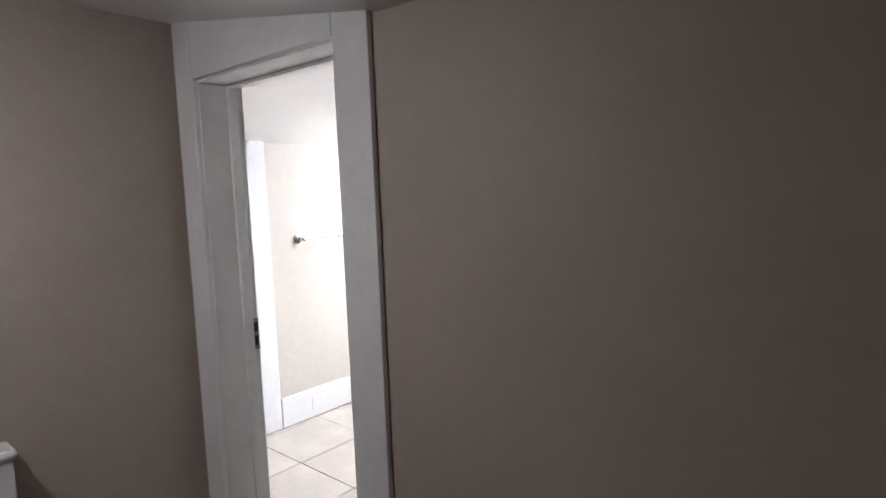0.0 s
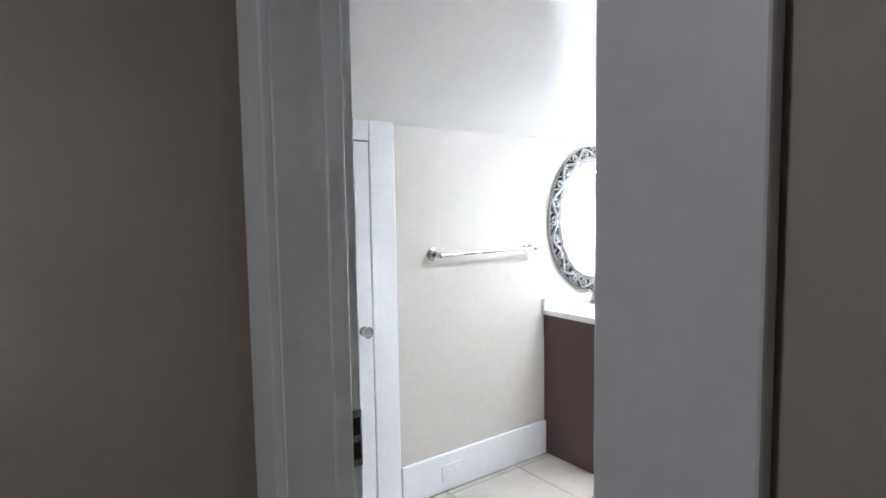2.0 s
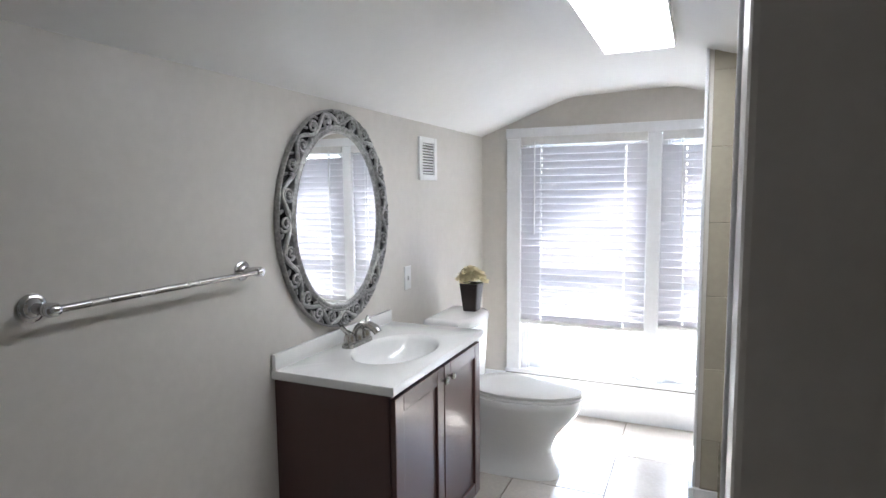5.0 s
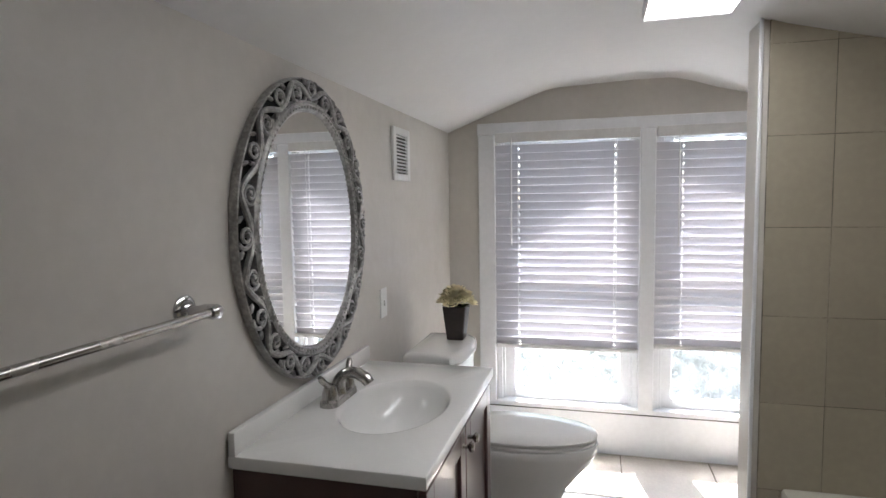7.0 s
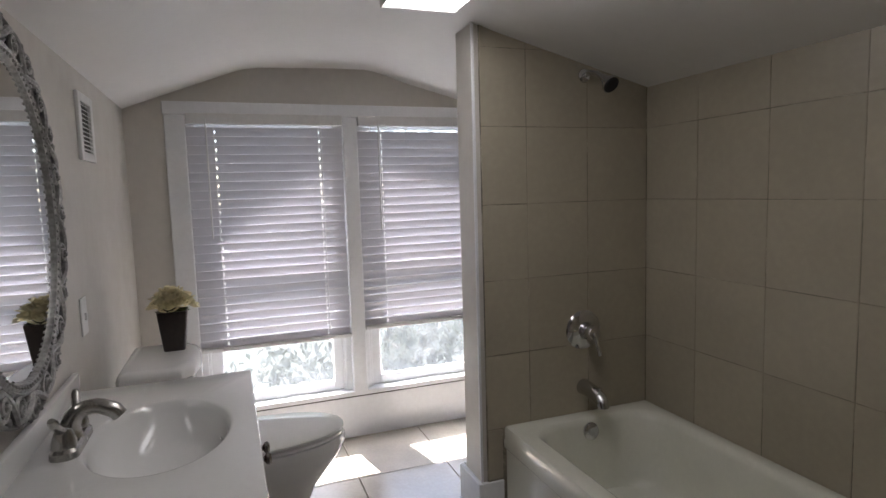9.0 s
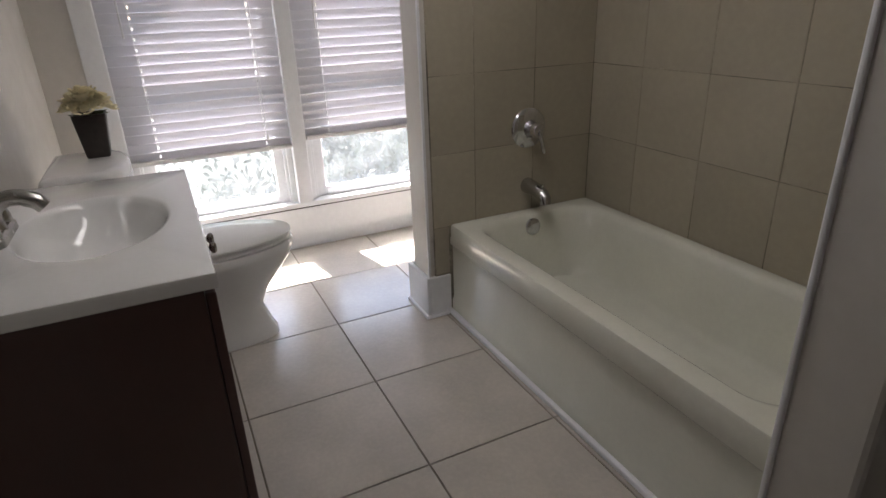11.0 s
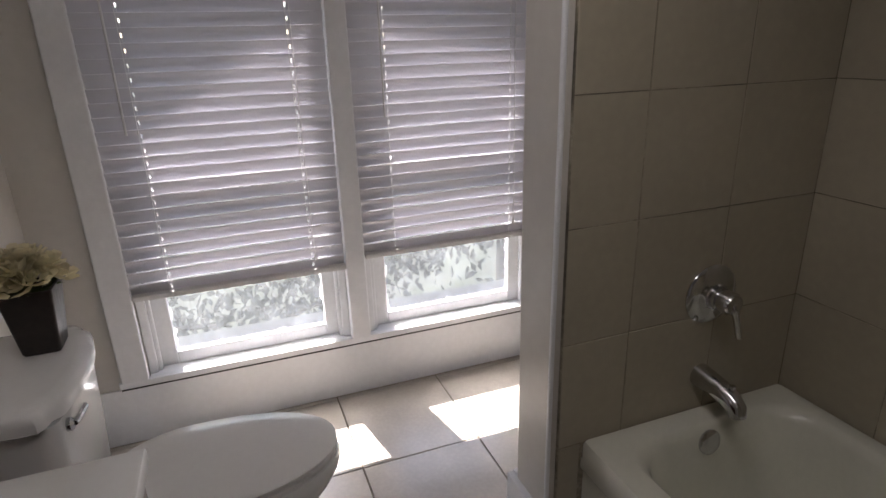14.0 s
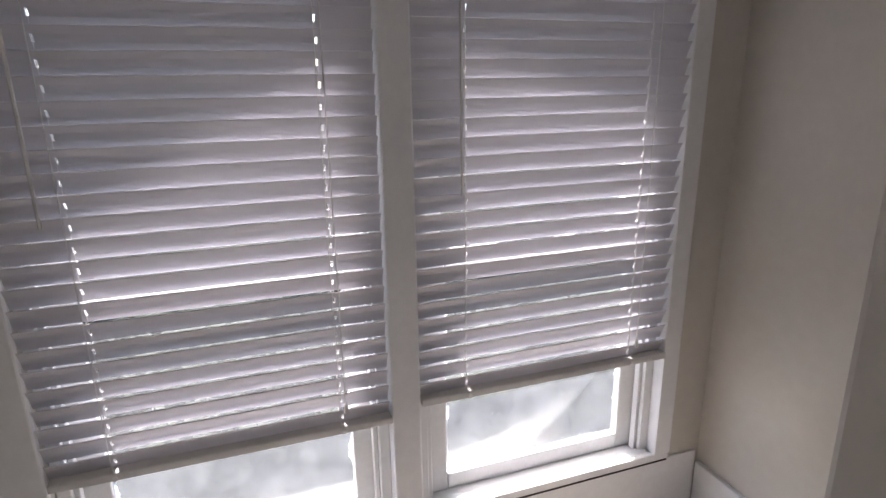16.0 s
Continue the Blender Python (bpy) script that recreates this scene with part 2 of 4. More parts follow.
def link(name, bm, material, parent=None, smooth=False):
    me = bpy.data.meshes.new(name)
    bm.normal_update()
    bm.to_mesh(me)
    smooth = smooth and id(bm) not in FLAT_MESHES
    FLAT_MESHES.discard(id(bm))
    bm.free()
    me.materials.append(material)
    if smooth:
        me.polygons.foreach_set("use_smooth", [True] * len(me.polygons))
        me.set_sharp_from_angle(angle=radians(40))
    ob = new(name, me)
    if parent:
        ob.parent = parent
        ob.matrix_parent_inverse = parent.matrix_basis.inverted()
    return ob


def part(name, bm, material, parent, label="", smooth=True):
    ob = link(name, bm, material, parent, smooth)
    return tagged(ob, label)


def thing(name, x, y, z, label, category, group="", kind=""):
    ob = new(name)
    ob.matrix_basis = Matrix.Translation((x, y, z))
    ob.empty_display_size = 0.05
    return tagged(ob, label, category, group, kind)


def box(bm, a, b, bevel=0.0, seg=2):
    """A box between two corners, with rounded edges."""
    lo = [min(p, q) for p, q in zip(a, b)]
    hi = [max(p, q) for p, q in zip(a, b)]
    vs = [bm.verts.new((x, y, z)) for x in (lo[0], hi[0]) for y in (lo[1], hi[1]) for z in (lo[2], hi[2])]
    fs = [bm.faces.new([vs[i] for i in f]) for f in ((0, 1, 3, 2), (4, 6, 7, 5), (0, 4, 5, 1), (2, 3, 7, 6), (0, 2, 6, 4), (1, 5, 7, 3))]
    if bevel:
        es = list({e for f in fs for e in f.edges})
        bmesh.ops.bevel(bm, geom=es, offset=bevel, segments=seg, affect="EDGES", profile=0.5)
    return bm


def boxes(*specs, bevel=0.0, seg=2):
    bm = bmesh.new()
    for a, b in specs:
        box(bm, a, b, bevel, seg)
    FLAT_MESHES.add(id(bm))
    return bm


def prism(bm, pts, axis, a, b):
    """A polygon, given in the two other axes in order, drawn out along an axis from a to b."""
    def at(p, v):
        c = list(p)
        c.insert("xyz".index(axis), v)
        return c
    lo, hi = [bm.verts.new(at(p, a)) for p in pts], [bm.verts.new(at(p, b)) for p in pts]
    bm.faces.new(lo[::-1])
    bm.faces.new(hi)
    for i in range(len(pts)):
        j = (i + 1) % len(pts)
        bm.faces.new((lo[i], lo[j], hi[j], hi[i]))
    bmesh.ops.recalc_face_normals(bm, faces=bm.faces[:])
    return bm


def tube(bm, pts, r, seg=8, closed=False, caps=True):
    """A round bar along points; r is one radius or one for each point."""
    pts = [Vector(p) for p in pts]
    n = len(pts)
    rs = r if isinstance(r, (list, tuple)) else [r] * n
    rings, side = [], None
    for i, p in enumerate(pts):
        if closed:
            d = pts[(i + 1) % n] - pts[i - 1]
        else:
            d = pts[min(i + 1, n - 1)] - pts[max(i - 1, 0)]
        d.normalize()
        if side is None:
            side = d.orthogonal().normalized()
        side = (side - d * side.dot(d)).normalized()
        up = d.cross(side)
        rings.append([bm.verts.new(p + rs[i] * (math.cos(k * math.tau / seg) * side + math.sin(k * math.tau / seg) * up)) for k in range(seg)])
    for i in range(n if closed else n - 1):
        a, b = rings[i], rings[(i + 1) % n]
        off = 0
        if closed and i == n - 1:
            off = min(range(seg), key=lambda o: (a[0].co - b[o].co).length)
        for k in range(seg):
            bm.faces.new((a[k], a[(k + 1) % seg], b[(k + 1 + off) % seg], b[(k + off) % seg]))
    if caps and not closed:
        bm.faces.new(rings[0][::-1])
        bm.faces.new(rings[-1])
    return bm


def lathe(bm, profile, m=None, seg=24):
    """A turned shape: (radius, height) pairs round the z axis, then moved by m."""
    m = m or Matrix()
    rings = []
    for r, z in profile:
        if r < 1e-5:
            rings.append([bm.verts.new(m @ Vector((0, 0, z)))])
        else:
            rings.append([bm.verts.new(m @ Vector((r * math.cos(k * math.tau / seg), r * math.sin(k * math.tau / seg), z))) for k in range(seg)])
    for a, b in zip(rings, rings[1:]):
        for k in range(seg):
            j = (k + 1) % seg
            if len(a) == 1 and len(b) == 1:
                continue
            if len(a) == 1:
                bm.faces.new((a[0], b[j], b[k]))
            elif len(b) == 1:
                bm.faces.new((a[k], a[j], b[0]))
            else:
                bm.faces.new((a[k], a[j], b[j], b[k]))
    for ring, flip in ((rings[0], True), (rings[-1], False)):
        if len(ring) > 2:
            bm.faces.new(ring[::-1] if flip else ring)
    bmesh.ops.recalc_face_normals(bm, faces=bm.faces[:])
    return bm


def loft(bm, rings, cap_start=True, cap_end=True):
    """Skin over rings of equal length."""
    vs = [[bm.verts.new(p) for p in ring] for ring in rings]
    n = len(vs[0])
    for a, b in zip(vs, vs[1:]):
        for k in range(n):
            bm.faces.new((a[k], a[(k + 1) % n], b[(k + 1) % n], b[k]))
    if cap_start:
        bm.faces.new(vs[0][::-1])
    if cap_end:
        bm.faces.new(vs[-1])
    bmesh.ops.recalc_face_normals(bm, faces=bm.faces[:])
    return bm


def egg(cx, cy, z, w, front, back, n=40, power=2.0):
    """An oval ring: half-width w in x, reaching front towards -y and back towards +y."""
    ring = []
    for k in range(n):
        a = k * math.tau / n
        c, s = math.cos(a), math.sin(a)
        px = w * math.copysign(abs(c) ** (2 / power), c)
        py = (back if s > 0 else front) * math.copysign(abs(s) ** (2 / power), s)
        ring.append((cx + px, cy + py, z))
    return ring


def rounded(cx, cy, z, hx, hy, r, n=6):
    """A rounded rectangle ring, 4 * (n + 1) points."""
    ring = []
    for sx, sy, a0 in ((1, 1, 0), (-1, 1, 90), (-1, -1, 180), (1, -1, 270)):
        for k in range(n + 1):
            a = radians(a0 + 90 * k / n)
            ring.append((cx + sx * (hx - r) + r * math.cos(a), cy + sy * (hy - r) + r * math.sin(a), z))
    return ring


def bezier(p0, p1, p2, p3, n=10):
    out = []
    for i in range(n + 1):
        t = i / n
        out.append(tuple((1 - t) ** 3 * a + 3 * (1 - t) ** 2 * t * b + 3 * (1 - t) * t * t * c + t ** 3 * d for a, b, c, d in zip(p0, p1, p2, p3)))
    return out


# ---- large structure ----
X_DOOR0, X_DOOR1 = -1.97, -1.815     # doorway wall, hall face and room face
X_WIN, X_OUT = 2.11, 2.25           # window wall, room face and outside face
Y_BACK = -2.195
FLAT = 2.015


def structure(name, bm, material, label, smooth=False):
    return tagged(link(name, bm, material, None, smooth), label, name.split("_")[0], kind="structure")


# bathroom floor bed: the tiles lie on it
bm = boxes(((X_DOOR1, 0, -0.15), (X_WIN, Y_BACK, -0.006)))
floor = structure("floor", bm, M_GROUT, "cream tiled bathroom floor with thin brown grout")
bm = boxes(((-4.6, -1.08, -0.15), (X_DOOR1, -4.4, -0.001)))
structure("floor_hall", bm, M_HFLOOR, "dark wooden hallway floor")

# walls
bm = boxes(((X_DOOR1, 0, -0.15), (X_OUT, 0.12, 2.4)))
structure("wall_north", bm, M_WALL, "greige painted wall behind vanity and mirror")
bm = boxes(((X_WIN, 0, -0.15), (X_OUT, -0.265, 2.4)), ((X_WIN, -1.885, -0.15), (X_OUT, Y_BACK, 2.4)),
           ((X_WIN, -0.265, -0.15), (X_OUT, -1.885, 0.24)), ((X_WIN, -0.265, 1.775), (X_OUT, -1.885, 2.4)))
structure("wall_east", bm, M_WALL, "greige painted window wall under a sloped ceiling")
bm = boxes(((X_DOOR1, Y_BACK, -0.15), (X_OUT, Y_BACK - 0.12, 2.4)))
structure("wall_south", bm, M_WALL, "greige painted wall behind the tub")
bm = boxes(((1.19, -2.076, -0.004), (X_WIN + 0.02, Y_BACK - 0.02, 2.1)))
structure("wall_niche", bm, M_WALL, "greige painted furred wall beside the windows")
bm = boxes(((1.03, -1.328, -0.004), (1.20, Y_BACK, 2.2)), bevel=0.012)
structure("wall_wing_faucet", bm, M_WALL, "greige wing wall at the faucet end of tub")
bm = boxes(((-0.63, -1.365, -0.004), (-0.48, Y_BACK, 2.2)), bevel=0.012)
structure("wall_wing_entry", bm, M_WALL, "greige wing wall at the head end of tub")
DOOR_L, DOOR_R, DOOR_H = -1.225, -1.985, 1.868
bm = boxes(((X_DOOR0, 0.12, -0.15), (X_DOOR1, DOOR_L, 2.4)), ((X_DOOR0, DOOR_R, -0.15), (X_DOOR1, -4.4, 2.4)),
           ((X_DOOR0, DOOR_L, DOOR_H), (X_DOOR1, DOOR_R, 2.4)))
structure("wall_west", bm, M_HALL, "taupe painted wall with the doorway")
bm = boxes(((-2.62, -1.08, -0.15), (X_DOOR0, -0.96, 2.4)))
structure("wall_hall_side", bm, M_HALL, "taupe painted hallway wall beside the doorway")
bm = boxes(((-4.6, -4.4, -0.15), (X_DOOR0, -4.52, 2.4)), ((-4.6, -1.08, -0.15), (-4.72, -4.52, 2.4)), ((-4.72, -0.3, -0.15), (-2.62, -0.18, 2.4)),
           ((-4.72, -0.3, -0.15), (-4.6, -1.08, 2.4)), ((-2.62, -0.3, -0.15), (-2.5, -0.96, 2.4)))
structure("wall_hall_far", bm, M_HALL, "taupe painted hallway walls behind the viewer")
bm = boxes(((-4.6, -0.3, -0.15), (-2.62, -1.08, -0.001)))
structure("floor_landing", bm, M_HFLOOR, "dark wooden landing floor")

# ceilings
def ceiling_curve():
    pts = [(0.06, 1.765), (0.0, 1.785)]
    pts += [(-0.03, 1.797), (-0.48, 1.967)] + bezier((-0.5, 1.974), (-0.55, 1.992), (-0.58, 1.999), (-0.68, 2.003), 5)
    pts += [(-1.0, FLAT)]
    pts += bezier((-1.17, FLAT), (-1.24, 2.008), (-1.3, 1.985), (-1.4, 1.952), 6)
    pts += [(Y_BACK - 0.05, 1.735)]
    return pts


_c = ceiling_curve()
bm = prism(bmesh.new(), _c + [(Y_BACK - 0.05, 2.35), (0.06, 2.35)], "x", X_DOOR1 - 0.02, X_WIN + 0.02)
structure("ceiling", bm, M_CEIL, "white painted attic ceiling sloping down both sides", True)
bm = prism(bmesh.new(), [(-0.2, 2.24), (-1.26, 2.035), (-2.11, 1.885), (-2.35, 1.878), (-4.5, 1.875), (-4.5, 2.4), (-0.2, 2.4)], "x", -4.7, X_DOOR0 + 0.02)
structure("ceiling_hall", bm, M_CEIL, "low white hallway ceiling, partly sloped", True)

# doorway: jambs, stops, casings
JL, JR = DOOR_L - 0.02, DOOR_R + 0.02
door_frame = thing("door_1", X_DOOR0, (DOOR_L + DOOR_R) / 2, 0, "white painted doorway frame with metal strike plate", "door frame", kind="structure")
part("jamb", boxes(((X_DOOR0 - 0.002, DOOR_L, 0), (X_DOOR1 + 0.002, JL, DOOR_H - 0.02)), bevel=0.003), M_JAMB, door_frame)
part("jamb", boxes(((X_DOOR0 - 0.002, DOOR_R, 0), (X_DOOR1 + 0.002, JR, DOOR_H - 0.02)), bevel=0.003), M_JAMB, door_frame)
part("head_jamb", boxes(((X_DOOR0 - 0.002, DOOR_L, DOOR_H - 0.02), (X_DOOR1 + 0.002, DOOR_R, DOOR_H)), bevel=0.003), M_JAMB, door_frame)
part("door_stop", boxes(((-1.876, JL, 0), (-1.838, JL - 0.012, DOOR_H - 0.02)), bevel=0.003), M_JAMB, door_frame)
part("door_stop", boxes(((-1.876, JR, 0), (-1.838, JR + 0.012, DOOR_H - 0.02)), bevel=0.003), M_JAMB, door_frame)
part("door_stop", boxes(((-1.876, JL - 0.012, DOOR_H - 0.02), (-1.838, JR + 0.012, DOOR_H - 0.033)), bevel=0.003), M_JAMB, door_frame)
strike = part("strike_plate", boxes(((-1.8375, JL, 0.915), (-1.814, JL - 0.003, 1.03)), bevel=0.001), M_STEEL, door_frame, "worn steel strike plate")
# latch holes: near-black pieces laid on the plate in place of shaded depth
part("latch_hole", boxes(((-1.834, JL - 0.0025, 0.98), (-1.819, JL - 0.0045, 1.015))), M_DARK, strike)
part("latch_hole", boxes(((-1.834, JL - 0.0025, 0.93), (-1.819, JL - 0.0045, 0.965))), M_DARK, strike)
structure("trim_door_left", boxes(((X_DOOR0, -1.125, 0), (X_DOOR0 - 0.02, JL + 0.004, 2.06)), bevel=0.004), M_TRIM, "white painted flat door casing", True)
structure("trim_door_right", boxes(((X_DOOR0, JR + 0.004, 0), (X_DOOR0 - 0.017, -2.09, 1.92)), bevel=0.003), M_TRIM, "white painted flat door casing", True)
structure("trim_door_head", boxes(((X_DOOR0, JL + 0.004, DOOR_H - 0.012), (X_DOOR0 - 0.02, JR + 0.004, 2.05)), bevel=0.004), M_TRIM, "white painted head casing cut by the ceiling", True)
for ya, yb in ((DOOR_L + 0.03, DOOR_L + 0.135), (JR - 0.004, -2.1)):
    structure("trim_door_inside", boxes(((X_DOOR1, ya, 0), (X_DOOR1 + 0.02, yb, 1.80)), bevel=0.004), M_TRIM, "white painted casing inside the bathroom", True)

# baseboards
def baseboard(name, a, b, h=0.19):
    bm = boxes((a, (b[0], b[1], h)), bevel=0.004)
    return structure(name, bm, M_TRIM, "tall white painted baseboard", True)


baseboard("baseboard_north", (-0.955, 0, 0), (0.012, -0.02))
baseboard("baseboard_toilet", (0.80, 0, 0), (2.10, -0.018))
baseboard("baseboard_window", (X_WIN, -0.018, 0), (2.10, -2.06), 0.2325)
baseboard("baseboard_niche", (1.22, -2.078, 0), (2.10, -2.06))
baseboard("baseboard_wing_back", (1.20, -1.328, 0), (1.22, -2.06))
baseboard("baseboard_wing_end", (1.012, -1.328, 0), (1.22, -1.308), 0.185)
baseboard("baseboard_wing_front", (1.012, -1.328, 0), (1.03, -1.42), 0.185)
baseboard("baseboard_entry_wing", (-0.65, -1.365, 0), (-0.63, -2.14))
baseboard("baseboard_entry_end", (-0.65, -1.365, 0), (-0.47, -1.345))

# corner bead at the wing walls, shoe moulding along the tub
structure("trim_wing_bead", boxes(((1.022, -1.334, 0.185), (1.034, -1.322, 1.99)), bevel=0.004), M_TRIM, "thin white edge trim beside wall tile", True)
structure("trim_entry_bead", boxes(((-0.486, -1.372, 0.19), (-0.474, -1.358, 1.955)), bevel=0.004), M_TRIM, "thin white edge trim beside wall tile", True)
structure("trim_tub_shoe", boxes(((-0.47, -1.424, 0), (1.012, -1.405, 0.022)), bevel=0.006), M_TRIM, "narrow white shoe moulding along the tub", True)
structure("trim_wing_shoe", boxes(((0.998, -1.308, 0), (1.012, -1.405, 0.016)), ((0.998, -1.296, 0), (1.22, -1.308, 0.016)), bevel=0.004), M_TRIM, "narrow white shoe moulding", True)

# closet door in the long wall
closet = thing("door_2", -1.40, 0, 0, "white painted closet door with glass knob, closed", "door", kind="structure")
CX0, CX1, CH = -1.70, -1.092, 1.706
bm = boxes(((CX0, -0.003, 0.008), (CX1 - 0.004, -0.009, CH - 0.004)))
rail = []
for a, b in (((CX0, 0.008), (-1.585, CH - 0.004)), ((-1.205, 0.008), (CX1 - 0.004, CH - 0.004)), ((-1.585, 1.59), (-1.205, CH - 0.004)), ((-1.585, 0.77), (-1.205, 0.895)), ((-1.585, 0.008), (-1.205, 0.205))):
    box(bm, (a[0], -0.009, a[1]), (b[0], -0.021, b[1]), 0.003)
part("door_leaf", bm, M_TRIM, closet)
part("shadow_gap", boxes(((CX0, -0.002, CH - 0.004), (CX1, -0.006, CH + 0.001)), ((CX1 - 0.004, -0.002, 0.0), (CX1, -0.006, CH))), M_DARK, closet)
knob = part("knob_rose", lathe(bmesh.new(), [(0.0, 0), (0.022, 0), (0.022, 0.004), (0.012, 0.008), (0.009, 0.02), (0, 0.02)], pose(-1.141, -0.021, 0.875, 90)), M_STEEL, closet)
part("glass_knob", lathe(bmesh.new(), [(0.0, 0.018), (0.012, 0.018), (0.024, 0.03), (0.026, 0.042), (0.018, 0.054), (0, 0.056)], pose(-1.141, -0.021, 0.875, 90), 12), M_CLEAR, knob, "clear glass door knob")
part("casing", boxes(((CX1, 0, 0), (-0.962, -0.022, 1.80)), bevel=0.006), M_TRIM, closet)
part("casing", boxes(((-1.812, 0, 0), (CX0, -0.022, 1.80)), bevel=0.006), M_TRIM, closet)
part("head_casing", boxes(((CX0, 0, CH + 0.001), (CX1, -0.022, 1.80)), bevel=0.003), M_TRIM, closet)

# window trim
structure("trim_window_left", boxes(((X_WIN, -0.175, 0.262), (2.088, -0.268, 1.76)), bevel=0.005), M_TRIM, "white painted window casing", True)
structure("trim_window_right", boxes(((2.14, -1.8815, 0.262), (2.088, -1.94, 1.76)), bevel=0.003), M_TRIM, "white painted window casing", True)
structure("trim_window_head", boxes(((X_WIN, -0.17, 1.76), (2.086, -1.935, 1.825)), bevel=0.005), M_TRIM, "white painted window head casing", True)
structure("trim_window_mullion", boxes(((2.20, -1.035, 0.262), (2.088, -1.112, 1.76)), bevel=0.005), M_TRIM, "white painted mullion between two windows", True)
structure("trim_window_sill", boxes(((2.21, -0.268, 0.236), (2.1125, -1.882, 0.262)), ((2.112, -0.165, 0.236), (2.094, -1.94, 0.262)), bevel=0.003), M_TRIM, "white painted window sill lit by sun", True)
# solid near-black strip that draws the shade line below the sill
structure("trim_sill_gap", boxes(((2.11, -0.17, 0.2315), (2.0932, -1.935, 0.2355))), M_DARK, "near-black strip for the shade under the sill")


def window(name, y0, y1):
    """A double-hung wooden window: y0 is the side near the long wall."""
    w = thing(name, 2.17, (y0 + y1) / 2, 0.262, "old white painted double-hung window with hazy glass", "window", kind="structure")
    part("window_frame", boxes(((2.24, y0, 0.262), (2.13, y0 - 0.03, 1.775)), ((2.24, y1 + 0.03, 0.262), (2.13, y1, 1.775)), ((2.24, y0 - 0.03, 1.745), (2.13, y1 + 0.03, 1.775)), bevel=0.003), M_JAMB, w)
    for y, s in ((y0 - 0.03, -1), (y1 + 0.03, 1)):
        part("stop_bead", boxes(((2.165, y, 0.262), (2.142, y + s * 0.014, 1.745)), bevel=0.003), M_JAMB, w)
    for z0, z1, x in ((0.262, 0.97, 2.172), (0.94, 1.745, 2.205)):
        a, b = y0 - 0.032, y1 + 0.032
        pa, pb = a - 0.068, b + 0.060
        bot = 0.052 if z0 < 0.5 else 0.035
        sash = part("sash", boxes(((x, a, z0), (x + 0.03, pa, z1)), ((x, pb, z0), (x + 0.03, b, z1)), ((x, pa, z0), (x + 0.03, pb, z0 + bot)), ((x, pa, z1 - 0.035), (x + 0.03, pb, z1)), bevel=0.004), M_JAMB, w)
        pane = part("pane", boxes(((x + 0.013, pa + 0.004, z0 + bot - 0.004), (x + 0.017, pb - 0.004, z1 - 0.031))), M_GLASS, sash, "hazy old glass pane", False)
        pane.visible_shadow = False
    return w


window("window_1", -0.268, -1.035)
window("window_2", -1.112, -1.882)


